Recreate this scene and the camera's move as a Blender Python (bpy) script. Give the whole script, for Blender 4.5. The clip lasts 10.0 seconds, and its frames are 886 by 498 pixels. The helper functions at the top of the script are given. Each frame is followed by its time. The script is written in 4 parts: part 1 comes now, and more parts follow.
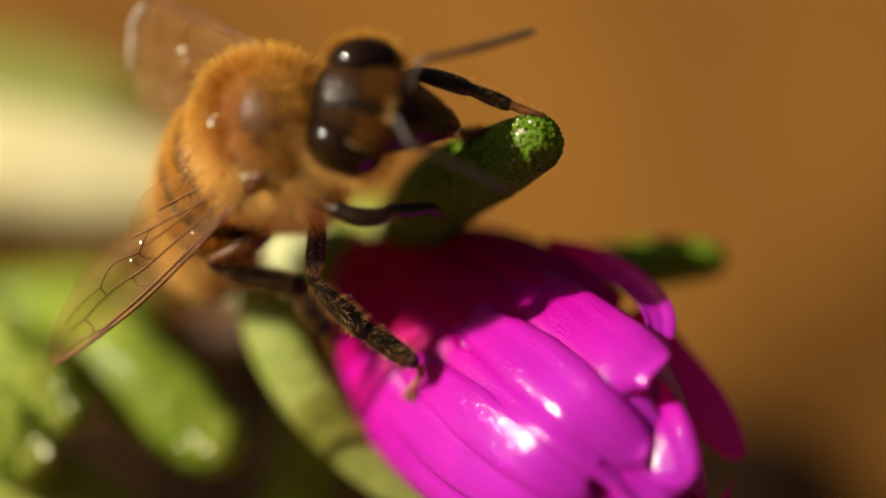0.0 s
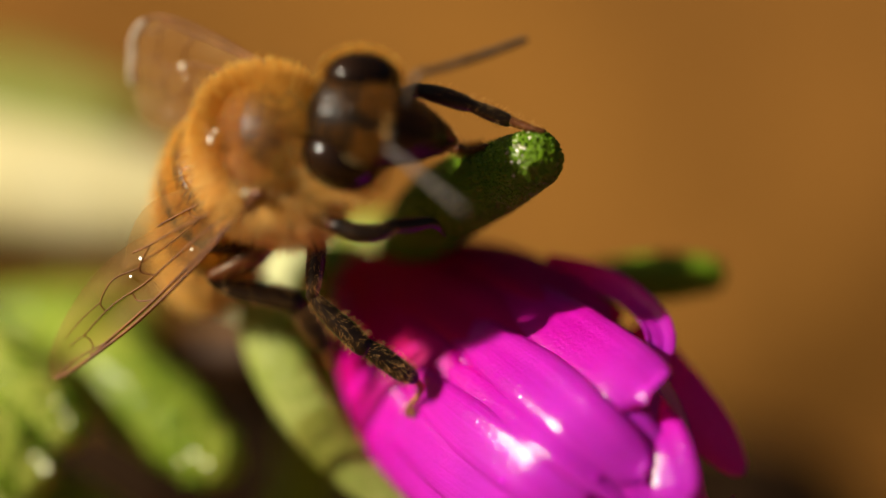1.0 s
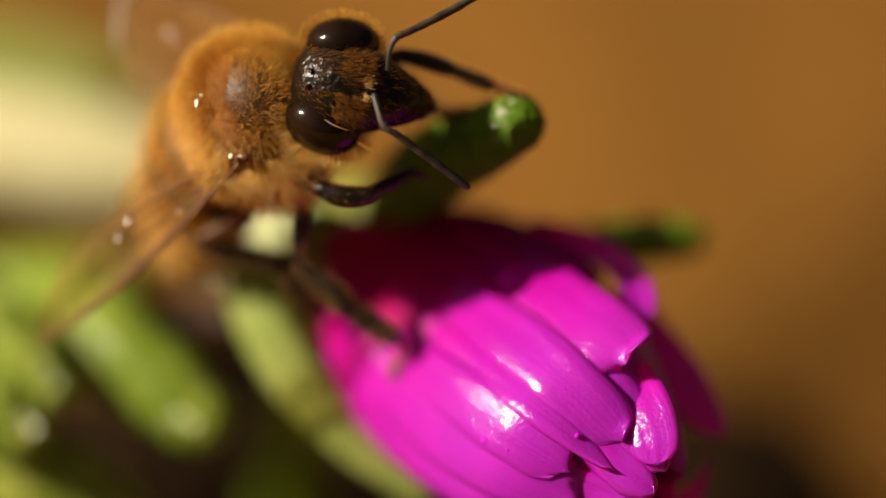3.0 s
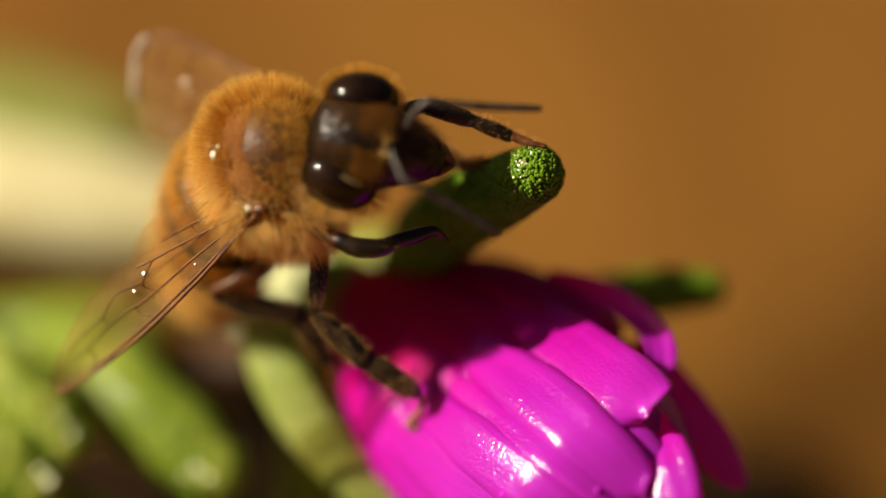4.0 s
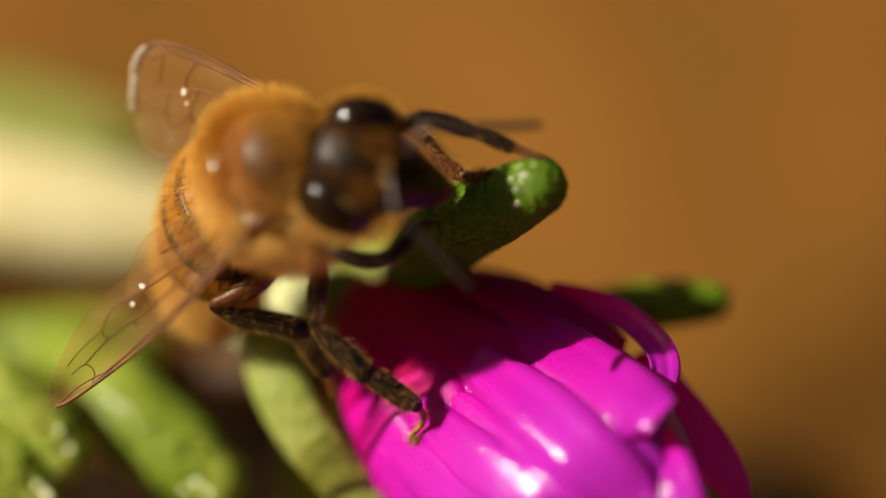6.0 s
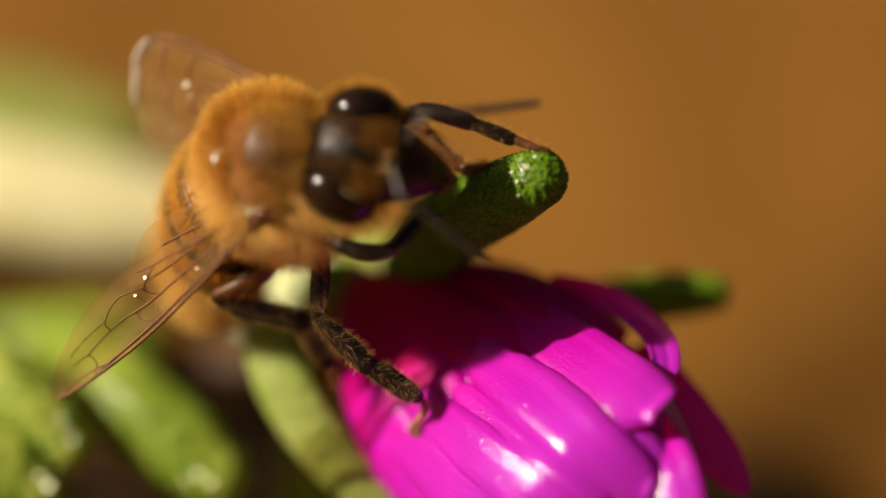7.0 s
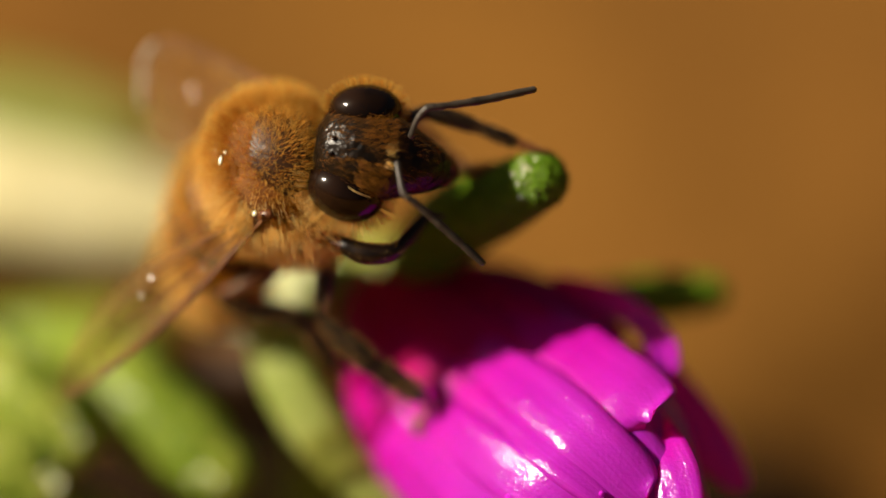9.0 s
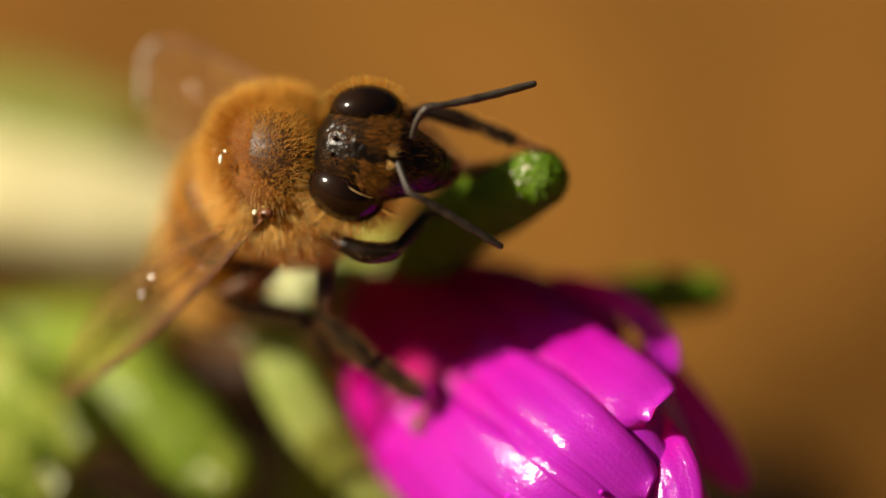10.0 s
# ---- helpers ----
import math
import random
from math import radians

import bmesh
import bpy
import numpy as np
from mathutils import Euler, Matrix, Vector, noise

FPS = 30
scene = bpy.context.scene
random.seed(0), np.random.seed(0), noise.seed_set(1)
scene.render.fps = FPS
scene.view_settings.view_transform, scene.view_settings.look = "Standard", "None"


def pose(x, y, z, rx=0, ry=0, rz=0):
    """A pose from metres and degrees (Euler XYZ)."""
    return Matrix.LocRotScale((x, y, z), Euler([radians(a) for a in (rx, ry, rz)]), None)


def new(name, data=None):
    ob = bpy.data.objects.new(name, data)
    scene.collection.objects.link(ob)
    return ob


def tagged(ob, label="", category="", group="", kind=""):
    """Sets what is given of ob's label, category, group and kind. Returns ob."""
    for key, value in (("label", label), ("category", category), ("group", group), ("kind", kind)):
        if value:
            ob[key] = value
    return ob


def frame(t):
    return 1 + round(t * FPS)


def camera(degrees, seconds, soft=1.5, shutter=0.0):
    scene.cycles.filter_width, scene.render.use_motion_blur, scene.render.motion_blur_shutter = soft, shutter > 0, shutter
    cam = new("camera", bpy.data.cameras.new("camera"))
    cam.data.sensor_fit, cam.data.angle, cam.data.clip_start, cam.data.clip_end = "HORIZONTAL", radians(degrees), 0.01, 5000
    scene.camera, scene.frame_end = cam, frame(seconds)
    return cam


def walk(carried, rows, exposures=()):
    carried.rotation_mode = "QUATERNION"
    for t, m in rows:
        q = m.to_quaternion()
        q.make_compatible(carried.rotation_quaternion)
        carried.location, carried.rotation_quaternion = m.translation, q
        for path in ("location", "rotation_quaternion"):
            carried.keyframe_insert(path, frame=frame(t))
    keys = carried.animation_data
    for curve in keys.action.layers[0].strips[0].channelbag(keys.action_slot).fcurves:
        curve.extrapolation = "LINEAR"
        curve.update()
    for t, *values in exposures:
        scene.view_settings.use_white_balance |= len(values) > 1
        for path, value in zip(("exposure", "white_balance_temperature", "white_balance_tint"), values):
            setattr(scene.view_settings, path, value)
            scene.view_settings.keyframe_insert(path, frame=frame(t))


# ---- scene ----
# The camera: a long macro lens, wide open, that drifts a few millimetres.
MM = 0.001
HIGH, TILT = 0.024, 50.0
VIEW = pose(0, 0, HIGH, TILT)


def spot(x, y, z):
    """A place in the world from millimetres across, up and towards the lens."""
    return VIEW @ Vector((x * MM, y * MM, z * MM))


cam = camera(8.04, 10.0, soft=1.5)
cam.data.dof.use_dof = True
cam.data.dof.focus_distance = 0.1774
cam.data.dof.aperture_fstop = 10.5
DRIFT = (
    (0, 0.194, -1.01, 177.8),
    (0.5, 0.169, -0.603, 177.8),
    (1, 0.197, -0.56, 177.7),
    (1.2, 0.222, -0.592, 177.7),
    (1.3, 0.365, -0.909, 177.7),
    (1.4, 0.603, -1.449, 177.7),
    (1.5, 0.871, -2.094, 177.6),
    (2, 0.761, -2.086, 177.6),
    (2.1, 0.774, -2.122, 177.9),
    (2.3, 0.811, -2.163, 179.6),
    (2.5, 0.854, -2.016, 179.9),
    (3, 0.676, -1.618, 180.2),
    (3.2, 0.46, -1.102, 180.4),
    (4.3, 0.14, -0.005, 177.8),
    (4.5, 0.143, -0.047, 177.5),
    (5, 0.049, -0.054, 177.1),
    (5.5, 0.07, -0.001, 176.7),
    (5.7, 0.099, 0.119, 176.7),
    (6.8, 0.085, 0.048, 177.4),
    (7, 0.069, -0.021, 177.6),
    (7.3, 0.102, -0.025, 178.1),
    (7.5, 0.122, -0.093, 178.9),
    (7.7, 0.076, -0.073, 179.4),
    (8, 0.057, -0.01, 179.7),
    (8.5, 0.004, 0.019, 179.8),
    (9, 0, 0, 180),
    (9.5, -0.012, -0.049, 180),
    (10, 0, -0.036, 180),
)
walk(cam, [(t, VIEW @ pose(x * MM, y * MM, z * MM)) for t, x, y, z in DRIFT], [(0.0, 0.36, 7400, 10), (10.0, 0.36, 7400, 10)])

# World and sun.
SUN_SIDE = Vector((-0.79, 0.46, 0.41)).normalized()
SUN_WAY = (VIEW.to_3x3() @ SUN_SIDE).normalized()
world = bpy.data.worlds.new("sky")
scene.world = world
world.use_nodes = True
sky = world.node_tree.nodes.new("ShaderNodeTexSky")
sky.sky_type = "NISHITA"
sky.sun_disc = False
sky.air_density, sky.dust_density, sky.ozone_density = 1.0, 8.0, 0.2
sky.sun_elevation = math.asin(SUN_WAY.z)
sky.sun_rotation = math.atan2(SUN_WAY.x, SUN_WAY.y)
world.node_tree.links.new(sky.outputs[0], world.node_tree.nodes["Background"].inputs[0])
world.node_tree.nodes["Background"].inputs[1].default_value = 0.018
sun = new("sun", bpy.data.lights.new("sun", "SUN"))
sun.data.energy, sun.data.angle, sun.data.color = 5.0, radians(0.53), (1.0, 0.94, 0.84)
sun.matrix_world = Matrix.Translation((0, 0, 1)) @ SUN_WAY.to_track_quat("Z", "Y").to_matrix().to_4x4()


# Materials.
def material(name):
    m = bpy.data.materials.new(name)
    m.use_nodes = True
    t = m.node_tree
    return m, t.nodes, t.links, t.nodes["Principled BSDF"]


def noise_ramp(n, l, scale, stops, detail=4.0, coords=None, stretch=None):
    """Noise at a scale per metre, through a colour ramp; returns the ramp's node."""
    tc = n.new("ShaderNodeTexCoord")
    src = tc.outputs["Object"] if coords is None else coords
    if stretch:
        mp = n.new("ShaderNodeMapping")
        mp.inputs["Scale"].default_value = stretch
        l.new(src, mp.inputs[0])
        src = mp.outputs[0]
    tex = n.new("ShaderNodeTexNoise")
    tex.inputs["Scale"].default_value = scale
    tex.inputs["Detail"].default_value = detail
    l.new(src, tex.inputs["Vector"])
    ramp = n.new("ShaderNodeValToRGB")
    while len(ramp.color_ramp.elements) < len(stops):
        ramp.color_ramp.elements.new(0.5)
    for e, (at, c) in zip(ramp.color_ramp.elements, stops):
        e.position, e.color = at, (*c, 1)
    l.new(tex.outputs["Fac"], ramp.inputs[0])
    return ramp


def relief(n, l, bsdf, scale, strength, depth, kind="noise", stretch=None):
    tc = n.new("ShaderNodeTexCoord")
    src = tc.outputs["Object"]
    if stretch:
        mp = n.new("ShaderNodeMapping")
        mp.inputs["Scale"].default_value = stretch
        l.new(src, mp.inputs[0])
        src = mp.outputs[0]
    tex = n.new("ShaderNodeTexNoise" if kind == "noise" else "ShaderNodeTexVoronoi")
    tex.inputs["Scale"].default_value = scale
    l.new(src, tex.inputs["Vector"])
    b = n.new("ShaderNodeBump")
    b.inputs["Strength"].default_value = strength
    b.inputs["Distance"].default_value = depth
    l.new(tex.outputs["Fac" if kind == "noise" else "Distance"], b.inputs["Height"])
    l.new(b.outputs[0], bsdf.inputs["Normal"])
    return b


def through_light(m, n, l, bsdf, colour_socket, share):
    """Lets part of the light through a thin leaf, petal or hair."""
    tr = n.new("ShaderNodeBsdfTranslucent")
    l.new(colour_socket, tr.inputs[0])
    mix = n.new("ShaderNodeMixShader")
    mix.inputs[0].default_value = share
    l.new(bsdf.outputs[0], mix.inputs[1])
    l.new(tr.outputs[0], mix.inputs[2])
    l.new(mix.outputs[0], n["Material Output"].inputs[0])


def soil_material():
    m, n, l, b = material("sandy soil")
    big = noise_ramp(n, l, 45, [(0.3, (0.155, 0.064, 0.012)), (0.55, (0.22, 0.094, 0.016)), (0.8, (0.26, 0.12, 0.024))], 5)
    l.new(big.outputs[0], b.inputs["Base Color"])
    b.inputs["Roughness"].default_value = 0.95
    b.inputs["Specular IOR Level"].default_value = 0.15
    relief(n, l, b, 900, 0.6, 0.0006)
    return m


def shade_material():
    m, n, l, b = material("near-black ground shade")
    # Ground shade is put into this near-black base colour.
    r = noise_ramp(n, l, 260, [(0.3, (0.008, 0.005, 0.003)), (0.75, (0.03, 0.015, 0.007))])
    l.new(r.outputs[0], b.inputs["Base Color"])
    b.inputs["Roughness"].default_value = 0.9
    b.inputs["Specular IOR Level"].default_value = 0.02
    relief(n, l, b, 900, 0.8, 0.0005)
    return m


def petal_material(name, stops, glow):
    """Crimson at the petal's foot, violet-magenta at its tip, with fine streaks along it."""
    m, n, l, b = material(name)
    uv = n.new("ShaderNodeUVMap")
    uv.uv_map = "along"
    sep = n.new("ShaderNodeSeparateXYZ")
    l.new(uv.outputs[0], sep.inputs[0])
    ramp = n.new("ShaderNodeValToRGB")
    while len(ramp.color_ramp.elements) < len(stops):
        ramp.color_ramp.elements.new(0.5)
    for e, (at, c) in zip(ramp.color_ramp.elements, stops):
        e.position, e.color = at, (*c, 1)
    l.new(sep.outputs[0], ramp.inputs[0])
    streak = noise_ramp(n, l, 1.0, [(0.3, (0.8, 0.4, 0.74)), (0.7, (1, 1, 1))], 5, uv.outputs[0], (3.0, 13.0, 1.0))
    blot = noise_ramp(n, l, 500, [(0.3, (0.86, 0.8, 0.88)), (0.7, (1, 1, 1))], 5)
    mul = n.new("ShaderNodeMixRGB")
    mul.blend_type, mul.inputs[0].default_value = "MULTIPLY", 1.0
    l.new(ramp.outputs[0], mul.inputs[1])
    l.new(streak.outputs[0], mul.inputs[2])
    mul2 = n.new("ShaderNodeMixRGB")
    mul2.blend_type, mul2.inputs[0].default_value = "MULTIPLY", 1.0
    l.new(mul.outputs[0], mul2.inputs[1])
    l.new(blot.outputs[0], mul2.inputs[2])
    l.new(mul2.outputs[0], b.inputs["Base Color"])
    for socket, foot, end in (("Roughness", 0.5, 0.15), ("Specular IOR Level", 0.1, 0.62)):
        gloss = n.new("ShaderNodeMapRange")
        for k, v in zip(("From Min", "From Max", "To Min", "To Max"), (0.25, 0.62, foot, end)):
            gloss.inputs[k].default_value = v
        l.new(sep.outputs[0], gloss.inputs[0])
        l.new(gloss.outputs[0], b.inputs[socket])
    b.inputs["Subsurface Weight"].default_value = 0.4
    b.inputs["Subsurface Radius"].default_value = (1.0, 0.06, 0.6)
    b.inputs["Subsurface Scale"].default_value = 0.0006
    relief(n, l, b, 9500, 1.0, 0.00002)
    inner = n.new("ShaderNodeRGB")
    inner.outputs[0].default_value = (*glow, 1)
    through_light(m, n, l, b, inner.outputs[0], 0.36)
    return m


def leaf_material(name, low, high, share=0.15, rough=0.4):
    m, n, l, b = material(name)
    r = noise_ramp(n, l, 380, [(0.3, low), (0.7, high)], 5)
    l.new(r.outputs[0], b.inputs["Base Color"])
    b.inputs["Roughness"].default_value = rough
    b.inputs["Specular IOR Level"].default_value = 0.22
    relief(n, l, b, 4200, 0.5, 0.00008, "cells")
    through_light(m, n, l, b, r.outputs[0], share)
    return m


def chitin_material(name, low, high, rough=0.3, scale=1500):
    m, n, l, b = material(name)
    r = noise_ramp(n, l, scale, [(0.3, low), (0.75, high)], 4)
    l.new(r.outputs[0], b.inputs["Base Color"])
    b.inputs["Roughness"].default_value = rough
    relief(n, l, b, 9000, 0.4, 0.00004)
    return m


def hair_material(name, low, high, share=0.45):
    m, n, l, b = material(name)
    g = n.new("ShaderNodeNewGeometry")
    ramp = n.new("ShaderNodeValToRGB")
    ramp.color_ramp.elements[0].color = (*low, 1)
    ramp.color_ramp.elements[1].color = (*high, 1)
    l.new(g.outputs["Random Per Island"], ramp.inputs[0])
    l.new(ramp.outputs[0], b.inputs["Base Color"])
    b.inputs["Roughness"].default_value = 0.45
    b.inputs["Specular IOR Level"].default_value = 0.15
    through_light(m, n, l, b, ramp.outputs[0], share)
    return m


def eye_material():
    m, n, l, b = material("compound eye")
    r = noise_ramp(n, l, 900, [(0.3, (0.006, 0.003, 0.002)), (0.8, (0.022, 0.009, 0.004))])
    l.new(r.outputs[0], b.inputs["Base Color"])
    b.inputs["Roughness"].default_value = 0.12
    b.inputs["Specular IOR Level"].default_value = 0.35
    relief(n, l, b, 26000, 0.1, 0.00001, "cells")
    return m


def wing_material():
    m, n, l, b = material("wing membrane")
    r = noise_ramp(n, l, 700, [(0.3, (0.30, 0.16, 0.06)), (0.7, (0.44, 0.28, 0.12))])
    l.new(r.outputs[0], b.inputs["Base Color"])
    b.inputs["Roughness"].default_value = 0.18
    relief(n, l, b, 2200, 0.4, 0.00006)
    clear = n.new("ShaderNodeBsdfTransparent")
    clear.inputs[0].default_value = (0.90, 0.80, 0.62, 1)
    mix = n.new("ShaderNodeMixShader")
    mix.inputs[0].default_value = 0.26
    l.new(clear.outputs[0], mix.inputs[1])
    l.new(b.outputs[0], mix.inputs[2])
    l.new(mix.outputs[0], n["Material Output"].inputs[0])
    return m


def cell_material():
    m, n, l, b = material("bladder cells")
    r = noise_ramp(n, l, 900, [(0.3, (0.07, 0.17, 0.006)), (0.7, (0.18, 0.34, 0.02))])
    l.new(r.outputs[0], b.inputs["Base Color"])
    b.inputs["Roughness"].default_value = 0.16
    b.inputs["Specular IOR Level"].default_value = 0.5
    b.inputs["Transmission Weight"].default_value = 0.15
    b.inputs["IOR"].default_value = 1.33
    return m


SOIL, SHADE = soil_material(), shade_material()
PETAL = petal_material("magenta petal", [(0.05, (0.85, 0.0, 0.05)), (0.28, (0.9, 0.0, 0.34)), (0.42, (0.88, 0.003, 0.68)), (0.78, (0.8, 0.04, 1.0))], (1.0, 0.0, 0.22))
BLISTER = leaf_material("magenta blister skin", (0.7, 0.01, 0.6), (0.84, 0.03, 0.9), 0.2, 0.12)
LEAF = leaf_material("green sepal", (0.11, 0.21, 0.010), (0.23, 0.36, 0.028), 0.3)
FINGERS = leaf_material("yellow-green succulent leaf", (0.27, 0.35, 0.044), (0.52, 0.57, 0.12), 0.25, 0.3)
GREENS = leaf_material("deep green succulent leaf", (0.14, 0.23, 0.02), (0.36, 0.43, 0.068), 0.2, 0.3)
# LIME is a sepal green with the sunlight painted in.
LIME = leaf_material("pale leaf with sun in its colour", (0.74, 0.78, 0.36), (0.9, 0.92, 0.55), 0.35)
PALE = leaf_material("pale sepal", (0.32, 0.40, 0.08), (0.5, 0.56, 0.17), 0.35)
STRAW = leaf_material("dry straw leaf", (0.68, 0.61, 0.31), (0.8, 0.745, 0.45), 0.2, 0.7)
CELLS = cell_material()
BLACK = chitin_material("black chitin", (0.005, 0.003, 0.002), (0.022, 0.011, 0.005), 0.36)
HEADBLACK = chitin_material("pitted black chitin", (0.004, 0.003, 0.002), (0.02, 0.010, 0.004), 0.3, 2600)
HEADBLACK.node_tree.nodes["Principled BSDF"].inputs["Specular IOR Level"].default_value = 0.28
pits = [q for q in HEADBLACK.node_tree.nodes if q.type == "BUMP"][0]
pits.inputs["Strength"].default_value, pits.inputs["Distance"].default_value = 1.0, 0.00008
pits.inputs["Height"].links[0].from_node.inputs["Scale"].default_value = 4200
# Skins of the flat discs that are added to make sun glints.
GLOSS = chitin_material("glint disc gloss", (0.35, 0.3, 0.16), (0.5, 0.44, 0.26), 0.24)
LEAF_GLINT = chitin_material("leaf glint disc skin", (0.3, 0.34, 0.12), (0.5, 0.54, 0.24), 0.36)
STEM = chitin_material("reddish-brown stem bark", (0.03, 0.012, 0.004), (0.08, 0.034, 0.01), 0.7, 700)
HAZE = leaf_material("pale green leaf", (0.21, 0.27, 0.05), (0.37, 0.42, 0.11), 0.25, 0.5)
GLOSS.node_tree.nodes["Principled BSDF"].inputs["Specular IOR Level"].default_value = 1.0
BROWN = chitin_material("brown chitin", (0.06, 0.015, 0.004), (0.17, 0.05, 0.010), 0.42)
AMBER = chitin_material("amber chitin", (0.22, 0.085, 0.012), (0.38, 0.16, 0.026), 0.48)
GREY = chitin_material("grey-black antenna", (0.014, 0.010, 0.007), (0.08, 0.062, 0.046), 0.45)
DOME = chitin_material("brown-black dome", (0.035, 0.013, 0.003), (0.09, 0.036, 0.008), 0.48)
BAND = chitin_material("dark abdomen band", (0.022, 0.009, 0.003), (0.06, 0.024, 0.006), 0.4)
SKIN = chitin_material("dull dark skin", (0.16, 0.055, 0.006), (0.28, 0.105, 0.013), 0.8)
DOME.node_tree.nodes["Principled BSDF"].inputs["Specular IOR Level"].default_value = 0.55
FUR = hair_material("golden fur", (0.72, 0.27, 0.010), (1.0, 0.76, 0.21), 0.5)
PALE_FUR = hair_material("pale golden fur", (1.0, 0.66, 0.2), (1.0, 0.9, 0.5), 0.66)
BRISTLE = hair_material("leg bristles", (0.5, 0.24, 0.06), (0.95, 0.66, 0.28), 0.45)
EYE, WING = eye_material(), wing_material()
VEIN = chitin_material("wing vein", (0.10, 0.030, 0.005), (0.24, 0.085, 0.012), 0.55)
# Whitish colour that paints the reflection on the far wing's edge.
SHEEN = leaf_material("painted wing sheen", (0.62, 0.52, 0.4), (0.82, 0.74, 0.62), 0.5)

HALF = (SUN_SIDE + Vector((0, 0, 1))).normalized()

# Builders. Shapes are given in millimetres across, up and towards the lens.
ORIGIN = {}


def thing(name, origin, label, category, group="", kind=""):
    ob = new(name)
    ob.matrix_world = VIEW @ pose(*[c * MM for c in origin])
    ob.empty_display_size = 0.001
    ORIGIN[ob] = Vector(origin)
    return tagged(ob, label, category, group, kind)


def part(name, bm, mat, parent, label="", origin=None, kind=""):
    """Links a bmesh (or mesh) in millimetres as one mesh object under a thing or a part."""
    base = ORIGIN[parent]
    origin = Vector(origin) if origin is not None else base
    if isinstance(bm, bpy.types.Mesh):
        me = bm
    else:
        me = bpy.data.meshes.new(name)
        bmesh.ops.recalc_face_normals(bm, faces=bm.faces)
        bm.to_mesh(me)
        bm.free()
    me.transform(Matrix.Scale(MM, 4) @ Matrix.Translation(-origin))
    me.polygons.foreach_set("use_smooth", [True] * len(me.polygons))
    for one in mat if isinstance(mat, (list, tuple)) else [mat]:
        me.materials.append(one)
    ob = new(name, me)
    ob.parent = parent
    ob.location = (origin - base) * MM
    ORIGIN[ob] = origin
    return tagged(ob, label, "", "", kind)


def glide(points, n):
    """n samples of a Catmull-Rom curve through rows of numbers."""
    p = np.array(points, float)
    p = np.vstack([2 * p[0] - p[1], p, 2 * p[-1] - p[-2]])
    out = []
    for s in np.linspace(0, len(p) - 3 - 1e-9, n):
        i, f = int(s), s - int(s)
        a, b, c, d = p[i:i + 4]
        out.append(0.5 * (2 * b + (c - a) * f + (2 * a - 5 * b + 4 * c - d) * f ** 2 + (3 * b - a - 3 * c + d) * f ** 3))
    return np.array(out)


def loft(bm, centres, aside, afront, ring=16, slot=0):
    """Elliptic rings round centres, with half axes as vectors, joined and closed."""
    rows = []
    for c, a, b in zip(centres, aside, afront):
        rows.append([bm.verts.new(Vector(c) + Vector(a) * math.cos(k * math.tau / ring) + Vector(b) * math.sin(k * math.tau / ring)) for k in range(ring)])
    for r, s in zip(rows, rows[1:]):
        for k in range(ring):
            bm.faces.new((r[k], r[(k + 1) % ring], s[(k + 1) % ring], s[k])).material_index = slot
    bm.faces.new(rows[0][::-1]).material_index = slot
    bm.faces.new(rows[-1]).material_index = slot


def tube(bm, rows, steps=20, ring=10, flat=1.0, hint=(0, 0, 1), lumps=0.0, slot=0):
    """A limb along rows of (x, y, z, radius), with rounded ends; flat squeezes it along the hint."""
    s = glide(rows, steps)
    c, r = s[:, :3], np.maximum(s[:, 3], 0.004)
    t0, t1 = c[1] - c[0], c[-1] - c[-2]
    t0, t1 = t0 / np.linalg.norm(t0), t1 / np.linalg.norm(t1)
    ang = np.radians([80, 55, 28])
    c = np.vstack([[c[0] - t0 * r[0] * math.sin(a) for a in ang], c, [c[-1] + t1 * r[-1] * math.sin(a) for a in ang[::-1]]])
    r = np.concatenate([r[0] * np.cos(ang), r, r[-1] * np.cos(ang[::-1])])
    cs, aa, bb = [], [], []
    for i in range(len(c)):
        t = Vector(c[min(i + 1, len(c) - 1)] - c[max(i - 1, 0)]).normalized()
        h = Vector(hint)
        n = (h - h.dot(t) * t).normalized()
        k = 1 + lumps * noise.noise(Vector(c[i]) * 1.7)
        cs.append(c[i]), aa.append(t.cross(n) * r[i] * k), bb.append(n * r[i] * flat * k)
    loft(bm, cs, aa, bb, ring, slot)


def blob(bm, centre, axes, radii, u=28, v=18, shape=None):
    """An ellipsoid with its own axes; shape changes a point of the unit ball."""
    made = bmesh.ops.create_uvsphere(bm, u_segments=u, v_segments=v, radius=1.0)["verts"]
    for w in made:
        q = shape(w.co.copy()) if shape else w.co
        w.co = Vector(centre) + sum((Vector(axes[i]) * radii[i] * q[i] for i in range(3)), Vector())


def frame_of(first, second):
    a = Vector(first).normalized()
    b = Vector(second)
    b = (b - b.dot(a) * a).normalized()
    return a, b, a.cross(b)


def barrel(q):
    """A unit ball's point moved out to a barrel that lies along y."""
    r = math.hypot(q.x, q.z)
    k = math.sqrt(max(1 - abs(q.y) ** 2.7, 0.0)) / r if r > 1e-6 else 1.0
    return Vector((q.x * k, q.y, q.z * k))


